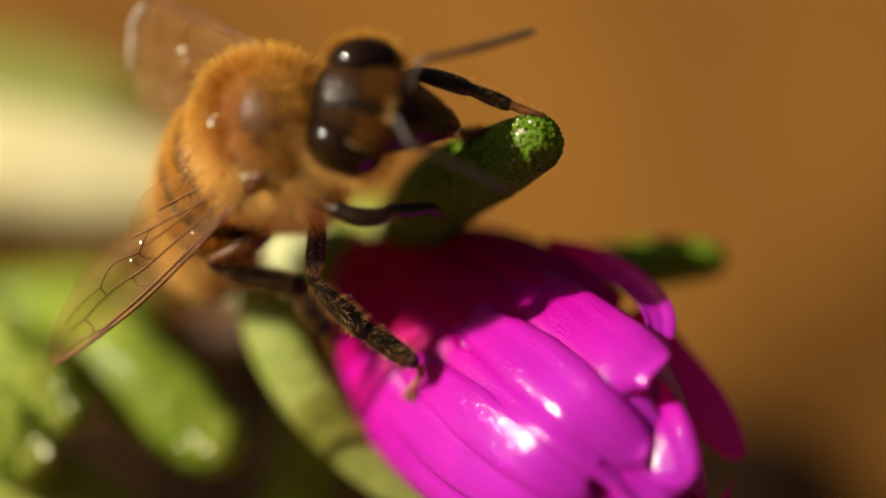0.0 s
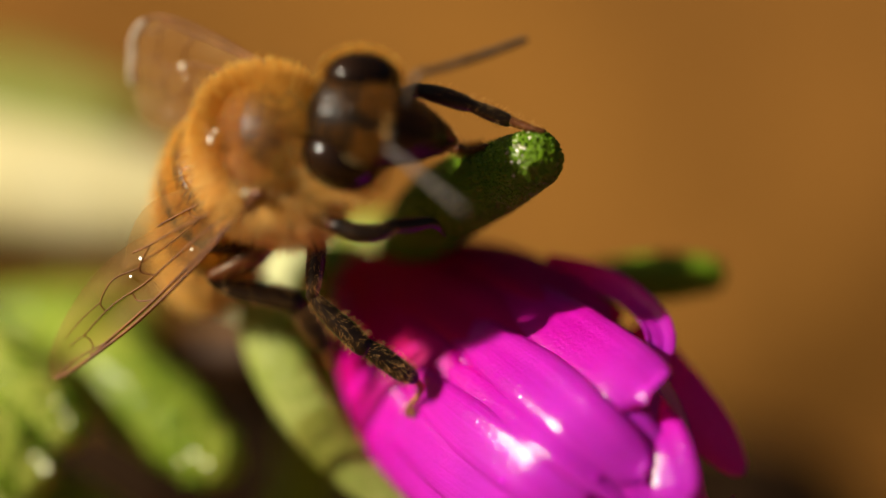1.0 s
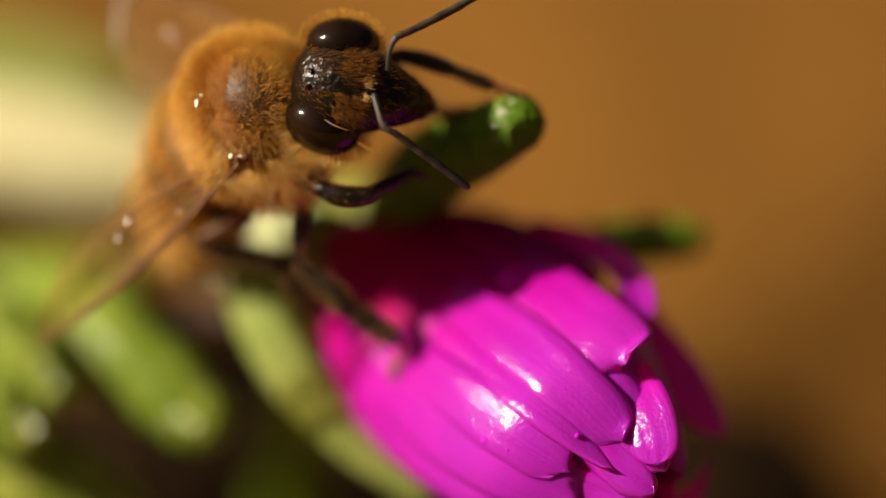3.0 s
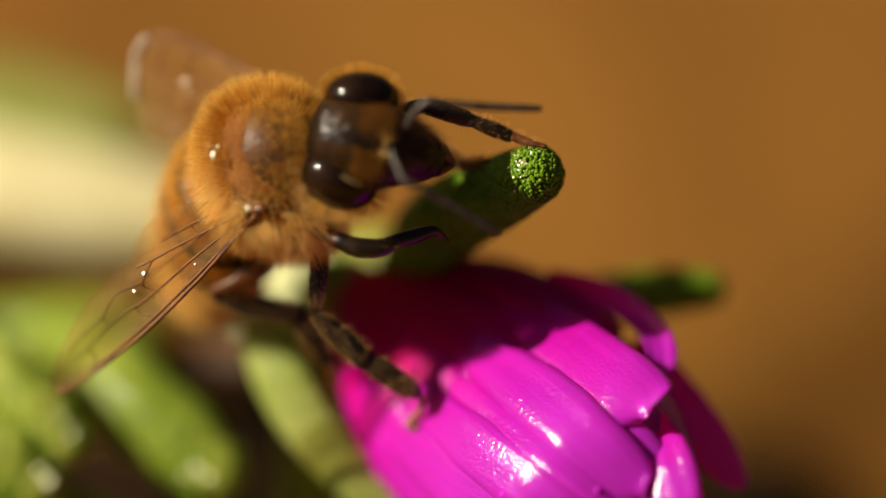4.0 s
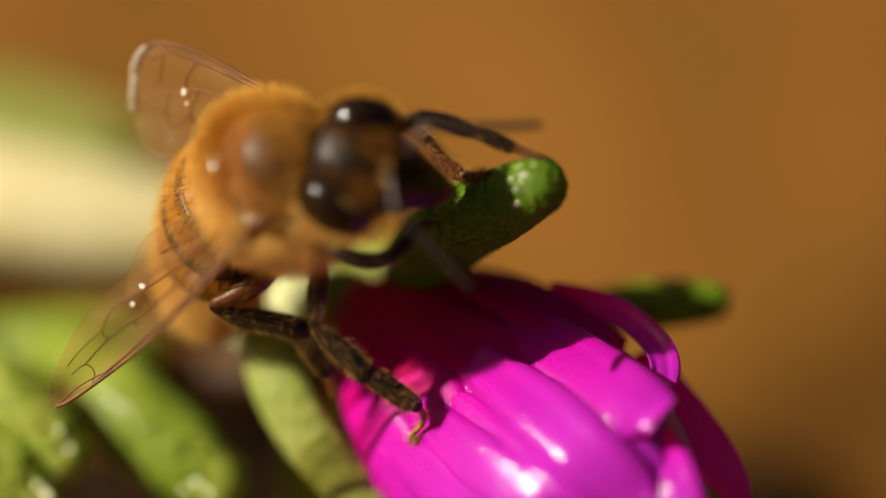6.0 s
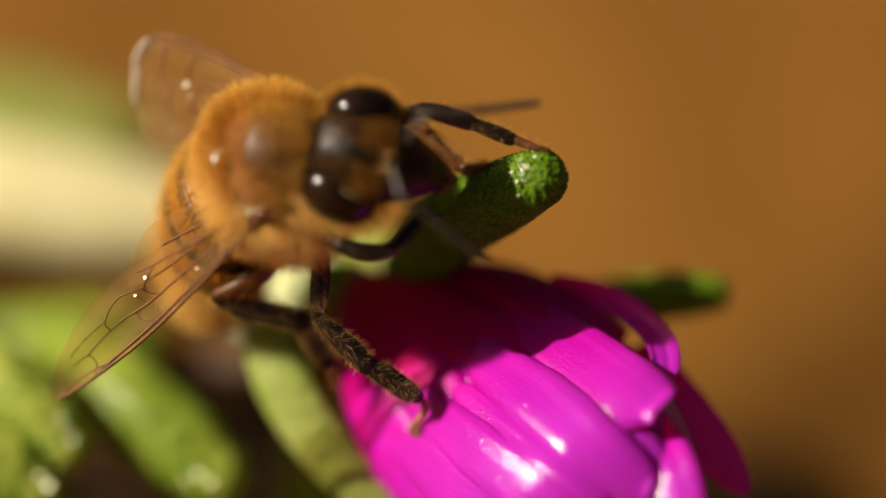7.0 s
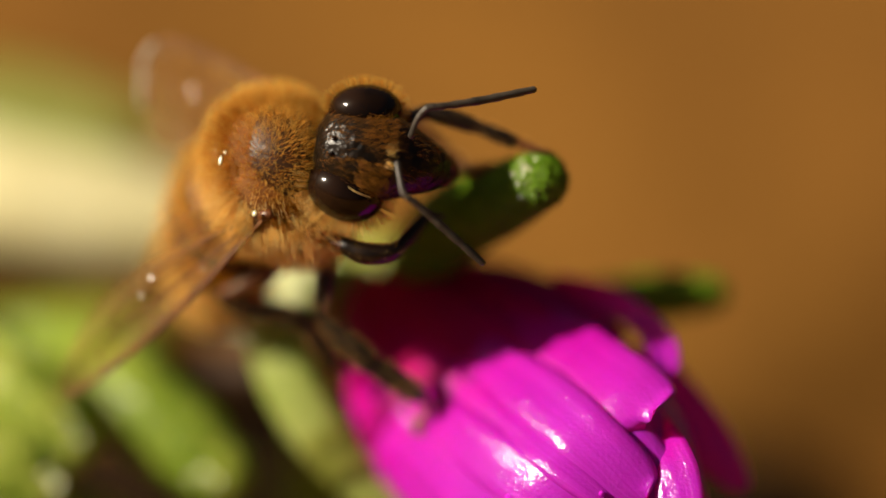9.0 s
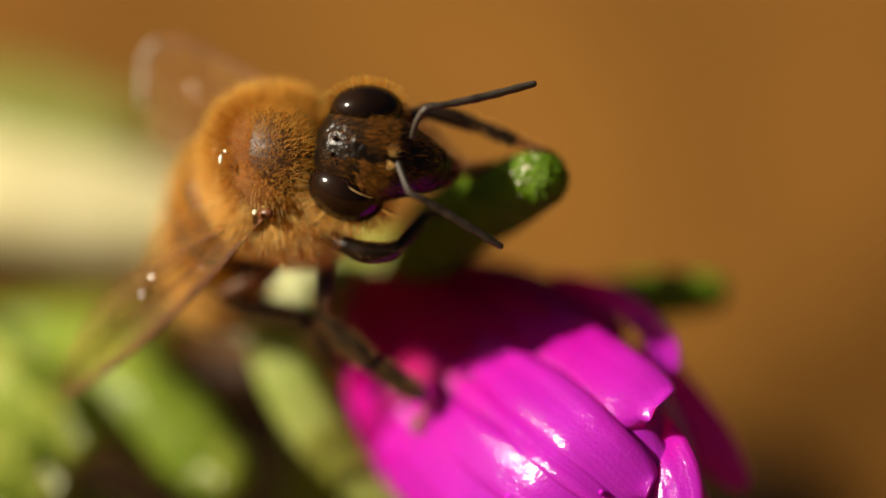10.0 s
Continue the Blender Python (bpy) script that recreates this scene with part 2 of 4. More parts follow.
def on_blob(rng, n, centre, axes, radii, keep=None, shape=None):
    """n random places and normals on an ellipsoid; keep weighs a unit direction from 0 to 1."""
    out = []
    while len(out) < n:
        d = Vector((rng.gauss(0, 1), rng.gauss(0, 1), rng.gauss(0, 1))).normalized()
        if shape:
            d = shape(d)
            g = Vector((d.x, 1.35 * math.copysign(abs(d.y) ** 1.7, d.y), d.z)).normalized()
            nn = sum((Vector(axes[i]) / radii[i] * g[i] for i in range(3)), Vector()).normalized()
            if keep is None or rng.random() < keep(nn):
                out.append((Vector(centre) + sum((Vector(axes[i]) * radii[i] * d[i] for i in range(3)), Vector()), nn))
            continue
        p = sum((Vector(axes[i]) * radii[i] * d[i] for i in range(3)), Vector())
        nn = sum((Vector(axes[i]) / radii[i] * d[i] for i in range(3)), Vector()).normalized()
        if keep is None or rng.random() < keep(nn):
            out.append((Vector(centre) + p, nn))
    return out


def on_tube(rng, n, rows, flat=1.0, hint=(0, 0, 1), lo=0.05, hi=0.95):
    s = glide(rows, 60)
    out = []
    for _ in range(n):
        i = rng.randint(int(lo * 58), int(hi * 58))
        t = Vector(s[i + 1][:3] - s[i][:3]).normalized()
        h = Vector(hint)
        nn = (h - h.dot(t) * t).normalized()
        a = rng.uniform(0, math.tau)
        d = t.cross(nn) * math.cos(a) + nn * flat * math.sin(a)
        out.append((Vector(s[i][:3]) + d * s[i][3] * 0.95, (d + t * 0.45).normalized()))
    return out


def hairs(name, roots, rng, length, width, lay=(0, 0, 0), wild=0.25, size=None):
    """Tapered three-sided hairs from places and normals, as one mesh."""
    vs, fs = [], []
    lay = Vector(lay)
    for p, nn in roots:
        k = (size(nn) if size else 1.0) * rng.uniform(0.65, 1.15)
        d = (nn + lay + Vector((rng.gauss(0, wild), rng.gauss(0, wild), rng.gauss(0, wild)))).normalized()
        bend = (lay * 0.6 + Vector((rng.gauss(0, wild), rng.gauss(0, wild), rng.gauss(0, wild)))) * 0.5
        a = d.orthogonal().normalized()
        b = d.cross(a)
        i0 = len(vs)
        for f, w in ((0.0, 1.0), (0.45, 0.8), (0.8, 0.5)):
            c = p + (d * f + bend * f * f) * length * k
            for q in range(3):
                g = q * math.tau / 3
                vs.append(c + (a * math.cos(g) + b * math.sin(g)) * width * w)
        vs.append(p + (d + bend) * length * k)
        for r in (0, 3):
            for q in range(3):
                fs.append((i0 + r + q, i0 + r + (q + 1) % 3, i0 + r + 3 + (q + 1) % 3, i0 + r + 3 + q))
        for q in range(3):
            fs.append((i0 + 6 + q, i0 + 6 + (q + 1) % 3, i0 + 9))
    me = bpy.data.meshes.new(name)
    me.from_pydata(vs, [], fs)
    return me


def petal(bm, rows, face, cup=0.35, tip=0.16, point=0.0, part_of=(0.0, 1.0), nu=26, nv=10, thick=0.05, seed=0):
    """A strap petal along rows of (x, y, z, half width); face is the way its upper side looks."""
    s = glide(rows, nu)
    top, low = [], []
    where = {}
    for i in range(nu):
        u = i / (nu - 1)
        t = Vector(s[min(i + 1, nu - 1)][:3] - s[max(i - 1, 0)][:3]).normalized()
        h = Vector(face)
        n = (h - h.dot(t) * t).normalized()
        b = t.cross(n)
        w = s[i][3]
        if u > 1 - tip:
            e = (u - 1 + tip) / tip
            w *= (1 - point) * math.sqrt(max(1 - e * e, 0.0)) + point * (1 - e) + 0.02
        rt, rl = [], []
        for j in range(nv + 1):
            v = 2 * j / nv - 1
            groove = 0.018 * math.cos(v * 9.0 + seed) + 0.03 * noise.noise(Vector((u * 5, v * 2, seed * 3.7)))
            edge = 0.05 * noise.noise(Vector((u * 9, seed * 2.3, 7 * (v > 0))))
            c = Vector(s[i][:3]) + b * v * w * (1 + edge) - n * (cup * v * v * w - groove)
            rt.append(bm.verts.new(c))
            rl.append(bm.verts.new(c - n * thick * (1 - 0.7 * abs(v))))
            where[rt[-1]] = where[rl[-1]] = (part_of[0] + (part_of[1] - part_of[0]) * u, v + seed)
        top.append(rt), low.append(rl)
    skin_pair(bm, top, low, where)


# The flower's cup: a barrel, flattened towards the lens, that narrows to its tips.
CUP_AXIS, CUP_SIDE = Vector((0.65, -0.54, 0.534)).normalized(), Vector((0.64, 0.768, 0.0)).normalized()
CUP_UP = CUP_AXIS.cross(CUP_SIDE) * (1 if CUP_AXIS.cross(CUP_SIDE).z > 0 else -1)
CUP_LEAN = Matrix.Rotation(radians(3), 3, CUP_AXIS)
if (CUP_LEAN @ CUP_SIDE).z > 0:
    CUP_LEAN.transpose()
CUP_SIDE, CUP_UP = CUP_LEAN @ CUP_SIDE, CUP_LEAN @ CUP_UP
CUP_MID = Vector((1.0, -4.04, -3.22))
CUP_GIRTH = glide(((-5.9, 0.6, 0.3), (-4.6, 1.6, 0.8), (-3.4, 2.55, 1.25), (-1.4, 3.5, 1.75), (0.6, 3.9, 2.15), (2.6, 3.95, 2.5), (4.4, 3.75, 2.74), (5.4, 3.5, 2.82), (6.4, 3.1, 2.52), (7.6, 2.4, 1.8), (8.8, 1.6, 1.2), (9.6, 0.8, 0.5)), 140)


def on_cup(s, turn):
    """A place and the outward way on the cup, at millimetres along it and radians round it."""
    r, up = (float(np.interp(s, CUP_GIRTH[:, 0], CUP_GIRTH[:, k])) for k in (1, 2))
    slope = float(np.interp(s + 0.1, CUP_GIRTH[:, 0], CUP_GIRTH[:, 2]) - np.interp(s - 0.1, CUP_GIRTH[:, 0], CUP_GIRTH[:, 2])) / 0.2
    at = CUP_MID + CUP_AXIS * s + CUP_SIDE * r * math.sin(turn) + CUP_UP * up * math.cos(turn)
    out = CUP_SIDE * math.sin(turn) * up + CUP_UP * math.cos(turn) * r
    return at, (out.normalized() - CUP_AXIS * slope * 0.8).normalized(), r


def cup_petal(bm, s0, s1, turn0, turn1, wide, lift, tilt, tip, seed=0, hue=(0.3, 1.0), nu=36, nv=14, thick=0.04):
    """A petal that lies along the cup; lift raises it off the cup, tilt raises one edge over its neighbour."""
    ws, ls = glide([(w,) for w in wide], nu)[:, 0], glide([(q,) for q in lift], nu)[:, 0]
    top, low, where = [], [], {}
    fold = 0.04 * (seed % 3 == 0)
    for i in range(nu):
        u = i / (nu - 1)
        s = s0 + (s1 - s0) * u
        turn = radians(turn0 + (turn1 - turn0) * u)
        r = on_cup(s, turn)[2]
        w = min(ws[i], 0.45 * r + 0.1)
        for e in ([(u - 1 + tip) / tip] if u > 1 - tip else []) + ([1 - u / 0.12] if u < 0.12 else []):
            w *= max(1 - abs(e) ** 2.4, 0.0) ** 0.5 + 0.03
        span = w / math.hypot(r * math.cos(turn), 0.6 * r * math.sin(turn))
        rt, rl = [], []
        for j in range(nv + 1):
            v = 2 * j / nv - 1
            ragged = 0.04 * noise.noise(Vector((u * 8, seed * 2.3, 7 * (v > 0))))
            at, out, _ = on_cup(s + 0.12 * noise.noise(Vector((v * 2, seed * 1.9, 5))) * u, turn + v * span * (1 + ragged))
            h = ls[i] + tilt * v * u ** 1.6 - 0.42 * w * abs(v) ** 6 + 0.07 * (w * v) ** 2 + 0.035 * noise.noise(Vector((u * 3, v * 1.5, seed * 3.7)))
            h += 0.012 * noise.noise(Vector((u * 3, v * 6.5, seed * 5.1))) - fold * math.exp(-((v - 0.15) / 0.18) ** 2) * math.sin(math.pi * min(u * 1.15, 1))
            rt.append(bm.verts.new(at + out * h))
            rl.append(bm.verts.new(at + out * (h - thick * (1 - 0.6 * abs(v)))))
            where[rt[-1]] = where[rl[-1]] = (hue[0] + (hue[1] - hue[0]) * u, v + seed)
        top.append(rt), low.append(rl)
    skin_pair(bm, top, low, where)


def skin_pair(bm, top, low, where):
    """Joins an upper and a lower grid into one closed blade with its own run of coordinates."""
    nu, nv = len(top), len(top[0]) - 1
    for i in range(nu - 1):
        for j in range(nv):
            bm.faces.new((top[i][j], top[i + 1][j], top[i + 1][j + 1], top[i][j + 1]))
            bm.faces.new((low[i][j], low[i][j + 1], low[i + 1][j + 1], low[i + 1][j]))
        bm.faces.new((top[i][0], low[i][0], low[i + 1][0], top[i + 1][0]))
        bm.faces.new((top[i][nv], top[i + 1][nv], low[i + 1][nv], low[i][nv]))
    for j in range(nv):
        bm.faces.new((top[0][j], top[0][j + 1], low[0][j + 1], low[0][j]))
        bm.faces.new((top[-1][j], low[-1][j], low[-1][j + 1], top[-1][j + 1]))
    layer = bm.loops.layers.uv.new("along")
    for f in bm.faces:
        for loop in f.loops:
            loop[layer].uv = where[loop.vert]


# The ground: sandy soil that falls away in a hollow beside the plant.
def fall(x, y):
    """Height of the soil in metres at a place."""
    far = (0.0153, 0.0320)
    near = (0.0052, 0.0204)
    dx, dy = near[0] - far[0], near[1] - far[1]
    k = math.hypot(dx, dy)
    s = (-(x - far[0]) * dy + (y - far[1]) * dx) / k
    h = 0.0006 * noise.noise(Vector((x * 120, y * 120, 0))) + 0.0002 * noise.noise(Vector((x * 600, y * 600, 2)))
    if s > 0 and math.hypot(x, y) < 1.0:
        h -= 0.4 * s * min(s / 0.006, 1.0) if s < 0.012 else 0.0048 + 0.44 * min(s - 0.012, 0.03)
    return h


def ground():
    bm = bmesh.new()
    n = 150
    ticks = [math.copysign(abs(k) ** 9 * 60.0 + abs(k) * 0.08, k) for k in np.linspace(-1, 1, n)]
    rows = [[bm.verts.new((x, y + 0.02, fall(x, y + 0.02))) for x in ticks] for y in ticks]
    for r, s in zip(rows, rows[1:]):
        for k in range(n - 1):
            bm.faces.new((r[k], r[k + 1], s[k + 1], s[k]))
    me = bpy.data.meshes.new("ground")
    bm.to_mesh(me)
    bm.free()
    me.polygons.foreach_set("use_smooth", [True] * len(me.polygons))
    me.materials.append(SOIL)
    tagged(new("ground", me), "bare ochre-brown sandy soil in bright sun", "ground", "", "structure")


ground()


def shade_mound(rows_at, radii, seed):
    bm = bmesh.new()
    bmesh.ops.create_icosphere(bm, subdivisions=4, radius=1.0)
    for v in bm.verts:
        d = v.co.normalized()
        k = 1 + 0.22 * noise.noise(d * 2.1 + Vector((seed, 0, 0))) + 0.1 * noise.noise(d * 6 + Vector((0, seed, 0)))
        v.co = Vector((d.x * radii[0], d.y * radii[1], d.z * radii[2])) * k + Vector(rows_at)
    me = bpy.data.meshes.new("shade_mound")
    bm.to_mesh(me)
    bm.free()
    me.polygons.foreach_set("use_smooth", [True] * len(me.polygons))
    me.materials.append(SHADE)
    ob = new("shade_mound", me)
    tagged(ob, "near-black mound that stands in for shade on the soil", "soil clod", "clods under the plant")


# The flower: calyx, sepals, petals.
def succulent(parent, name, rows, mat, label="", flat=0.85, hint=(0, 0, 1), cells=0, size=0.06, seed=1, lumps=0.04):
    """A fleshy finger leaf; with cells it carries a coat of tiny glassy bladder cells."""
    bm = bmesh.new()
    tube(bm, rows, 34, 22, flat, hint)
    bm.normal_update()
    for v in bm.verts:
        v.co += v.normal * lumps * (noise.noise(v.co * 0.8 + Vector((seed, 0, 0))) + 0.4 * noise.noise(v.co * 2.3 + Vector((0, seed, 0))))
    ob = part(name, bm, mat, parent, label)
    if cells:
        rng = random.Random(seed)
        ball = bmesh.new()
        bmesh.ops.create_icosphere(ball, subdivisions=1, radius=1.0)
        ball.verts.index_update()
        unit, tris = [v.co.copy() for v in ball.verts], [[v.index for v in f.verts] for f in ball.faces]
        ball.free()
        vs, fs = [], []
        s = glide(rows, 80)
        tip = Vector(s[-1][:3] - s[-4][:3]).normalized()
        for _ in range(cells):
            i = min(int(rng.random() ** 0.6 * 84), 84)
            if i < 79:
                t = Vector(s[i + 1][:3] - s[i][:3]).normalized()
                h = Vector(hint)
                n = (h - h.dot(t) * t).normalized()
                a = rng.uniform(0, math.tau)
                at = Vector(s[i][:3]) + (t.cross(n) * math.cos(a) + n * flat * math.sin(a)) * s[i][3]
            else:
                d = Vector((rng.gauss(0, 1), rng.gauss(0, 1), rng.gauss(0, 1))).normalized()
                d = d if d.dot(tip) > 0 else -d
                at = Vector(s[-1][:3]) + d * s[-1][3]
            r, base = size * rng.uniform(0.6, 1.25), len(vs)
            vs += [at + q * r for q in unit]
            fs += [[base + i for i in f] for f in tris]
        me = bpy.data.meshes.new("bladder_coat")
        me.from_pydata(vs, [], fs)
        part("bladder_coat", me, CELLS, ob, "glassy green bladder cells", kind="stuff")
    return ob


def flower():
    f = thing("flower", (-2.381, -2.959, -4.5), "half-closed magenta ice plant flower with glossy strap petals", "flower")
    bm = bmesh.new()
    a, b, c = frame_of((0.65, -0.54, 0.53), (0, 0, 1))
    blob(bm, (-2.75, -1.75, -7.3), (a, b, c), (1.7, 1.4, 1.5))
    part("calyx", bm, LEAF, f, "pale green fleshy calyx cup")
    # Under whorl: petals side by side all round the cup, which close it.
    for k in range(13):
        turn = -172 + k * 360 / 13
        bm = bmesh.new()
        cup_petal(bm, -5.7, 8.6 + 0.5 * math.sin(k * 2.3), turn, turn + 3 * math.sin(k * 1.7), (1.25, 1.5, 1.25), (-0.22, -0.2, -0.25), 0.05, 0.12, 40 + k, (0.16, 0.95))
        part("petal", bm, PETAL, f)
    # Outer whorl: angle round the cup at foot and tip, start and end along it, half widths, lifts, tilt, tip.
    for k, (turn0, turn1, s0, s1, wide, lift, tilt, tip) in enumerate((
        (-10, -14, -5.2, 1.6, (0.9, 1.25, 1.2), (-0.05, -0.04, -0.06), 0.02, 0.4),
        (16, 20, -5.4, 2.4, (0.9, 1.3, 1.2), (-0.08, 0.0, -0.06), -0.02, 0.4),
        (60, 60, -5.0, 3.2, (0.9, 1.25, 1.1), (-0.05, 0.08, 0.1), -0.03, 0.2),
        (88, 86, -5.0, 2.6, (0.9, 1.25, 1.1), (-0.1, 0.06, 0.1), 0.0, 0.2),
        (-46, -52, -5.3, 3.4, (0.9, 1.45, 1.3), (-0.05, 0.06, 0.05), 0.03, 0.2),
        (-76, -70, -4.8, 5.6, (0.8, 1.3, 1.1), (-0.1, 0.06, 0.05), 0.05, 0.2),
        (29, 27, 1.8, 8.5, (0.7, 0.95, 0.85), (-0.05, 0.12, 0.3), 0.3, 0.12),
        (48, 45, 1.4, 8.1, (0.7, 0.85, 0.7), (-0.1, 0.0, 0.0), 0.05, 0.2),
        (-6, -3, 0.6, 8.0, (0.4, 0.6, 0.4), (-0.05, 0.3, 0.46), -0.22, 0.6),
        (-62, -54, -2.4, 8.1, (0.7, 1.05, 0.95), (-0.05, 0.2, 0.24), -0.05, 0.13),
        (-43, -37, -2.0, 7.7, (0.6, 1.0, 1.0), (-0.1, 0.26, 0.3), -0.1, 0.12),
        (-21, -20, -0.7, 7.1, (0.6, 0.94, 0.88), (-0.12, 0.34, 0.36), 0.0, 0.12),
        (11, 13, -0.5, 7.7, (0.65, 1.06, 0.95), (-0.12, 0.36, 0.38), 0.2, 0.12),
        (39, 38, -2.0, 6.3, (0.8, 1.22, 1.12), (-0.14, 0.12, 0.62), 0.75, 0.09),
        (0, 2, 6.4, 9.1, (0.45, 0.62, 0.5), (0.05, 0.3, 0.42), 0.0, 0.3),
        (-28, -24, 6.8, 9.1, (0.4, 0.62, 0.5), (0.0, 0.12, 0.18), 0.0, 0.3),
        (24, 24, 6.2, 8.9, (0.45, 0.62, 0.5), (0.1, 0.32, 0.42), 0.1, 0.3),
    )):
        bm = bmesh.new()
        # Petals 0 to 3 stay in crimson hues, which paint their shade's colour.
        cup_petal(bm, s0, s1, turn0, turn1, wide, lift, tilt, tip, k, (0.0, 0.45) if k == 0 else (0.0, 0.3) if k == 1 else (0.0, 0.3) if k < 4 else (0.12, 0.75) if k < 6 or k == 13 else (0.4, 1.0))
        part("petal", bm, PETAL, f)
    # Loose straps: one curls back over the cup, one spike shows under its curl, two stand off beside it.
    for k, (rows, face, cup, tip, point) in enumerate((
        (((3.1, -1.1, -2.9, 0.42), (4.7, -1.45, -2.2, 0.42), (5.75, -2.1, -1.5, 0.42), (6.3, -2.85, -0.9, 0.44), (6.28, -3.65, -0.4, 0.42), (5.85, -4.4, 0.0, 0.18)), (0.1, 0.3, 0.95), -0.25, 0.3, 0.7),
        (((3.2, -1.4, -2.9, 0.4), (4.3, -2.1, -2.1, 0.3), (5.0, -2.85, -1.3, 0.2), (5.25, -3.4, -0.9, 0.1)), (0.2, 0.6, 0.75), -0.2, 0.3, 0.8),
        (((5.1, -4.1, -0.9, 0.5), (5.65, -5.0, 0.8, 0.72), (6.2, -5.9, 2.2, 0.82), (6.55, -6.9, 2.85, 0.78), (6.7, -7.7, 3.0, 0.55)), (-0.28, 0.2, 0.94), 0.12, 0.14, 0.1),
        (((5.674, -2.771, -3, 0.6), (6.628, -4.065, -2.2, 0.75), (7.669, -5.438, -1.7, 0.74), (8.759, -7.017, -1.7, 0.62)), (0.1, 0.5, 0.85), 0.2, 0.25, 0.2),
        (((6.377, -9.606, -2, 0.3), (7.172, -9.173, -1.5, 0.36), (7.915, -8.515, -1, 0.3), (8.431, -7.509, -0.6, 0.12)), (-0.3, 0.3, 0.9), 0.5, 0.4, 0.9),
    )):
        bm = bmesh.new()
        petal(bm, rows, face, cup, tip, point, (0.2, 1.0), seed=k + 5)
        part("petal", bm, PETAL, f)
    # Tiny blisters on the petal skin.
    bm = bmesh.new()
    for along, turn, lift, r in ((4.9, -29, 0.33, 0.12), (5.2, -31, 0.3, 0.07), (5.6, -27, 0.33, 0.08), (6.8, -2, 0.4, 0.09)):
        at, out, _ = on_cup(along, radians(turn))
        bmesh.ops.create_uvsphere(bm, u_segments=12, v_segments=8, radius=r, matrix=Matrix.Translation(at + out * lift))
    part("blister", bm, BLISTER, f, "round shiny blisters on the petals", kind="stuff")
    tip = succulent(f, "sepal", ((-1.3, -1.3, -7.5, 0.5), (-0.75, -0.35, -5.0, 0.9), (0.26, 0.69, -2.6, 1.12), (1.714, 1.45, -0.7, 1), (2.73, 1.96, 0.45, 0.82)), LEAF, "green fleshy sepal with a rough tip", 0.9, cells=5200, size=0.062, seed=2, lumps=0.01)
    # Added flat discs, turned to HALF, make the sparkle on the sepal's tip.
    rng = random.Random(5)
    for _ in range(34):
        n = (HALF + Vector((rng.gauss(0, 0.33), rng.gauss(0, 0.33), rng.gauss(0, 0.2)))).normalized()
        bm = bmesh.new()
        r = rng.uniform(0.022, 0.05)
        blob(bm, Vector((2.7, 1.94, 0.42)) + n * 0.87, frame_of(HALF + n * 0.05, (0, 1, 0)), (r * 0.2, r, r), 12, 8)
        part("cell_glint", bm, GLOSS, tip, "flat disc added for a tip glint")
    succulent(f, "sepal", ((3.592, -1.73, -5.6, 0.6), (5.41, -1.494, -5.2, 0.7), (6.73, -1.359, -5, 0.68), (7.853, -1.309, -4.9, 0.52)), LEAF, "green fleshy sepal behind the petals", 0.85, cells=500, size=0.05, seed=3)
    succulent(f, "sepal", ((-5.2, -1.9, -4.6, 0.6), (-4.85, -3.1, -4.2, 0.82), (-4.2, -4.5, -3.8, 0.86), (-3.1, -6.0, -3.6, 0.8), (-1.75, -7.35, -3.6, 0.66), (0.0, -8.7, -3.6, 0.45)), PALE, "pale green sepal along the petals", 0.45, hint=(-0.35, 0.1, 0.9), cells=500, size=0.04, seed=4, lumps=0.0)
    # Two sepals whose paler colours carry the sunlight that falls behind the bee.
    succulent(f, "sepal", ((-5.4, -1.55, -8.8, 1.15), (-4.65, -1.35, -8.6, 1.55), (-3.9, -0.9, -8.5, 1.2)), LIME, "pale sepal with sunlight in its colour", 0.35, hint=(-0.65, 0.35, 0.7))
    succulent(f, "sepal", ((-4.0, -1.9, -9.4, 0.8), (-2.9, -1.0, -9.0, 1.2), (-1.9, -0.3, -8.6, 0.8)), FINGERS, "yellow-green sepal behind the petals", 0.45, hint=(-0.4, 0.3, 0.8))
    succulent(f, "sepal", ((-3.623, -3.788, -4.6, 0.7), (-3.732, -3.121, -4.3, 0.6), (-3.893, -2.54, -4.1, 0.4)), LEAF, "short green sepal", 0.7)
    bm = bmesh.new()
    tube(bm, ((-2.8, -2.0, -8.2, 1), (-3.4, -4.5, -11.5, 0.9), (-4.0, -8.5, -17, 0.9), (-4.6, -13.5, -24, 1)), 24, 14, 1.0, (0, 0, 1), 0.15)
    part("stem", bm, LEAF, f, "short green flower stem")
    return f


flower()


def succulent_leaf(rows, mat, label, seed, cells=160, group="fleshy leaves of the plant", big=()):
    t = thing("succulent_leaf", rows[0][:3], label, "leaf", group)
    blade = succulent(t, "blade", rows, mat, "", 0.8, cells=cells, size=0.11, seed=seed)
    # Each blob is a flat disc facing HALF, added as a highlight.
    for x, y, z, r in big:
        r *= 0.7
        bm = bmesh.new()
        blob(bm, (x, y, z + 0.3), frame_of(HALF, (0, 1, 0)), (r * 0.1, r, r), 16, 10)
        part("cell_glint", bm, LEAF_GLINT, blade, "flat disc added for a large leaf glint")
    return t


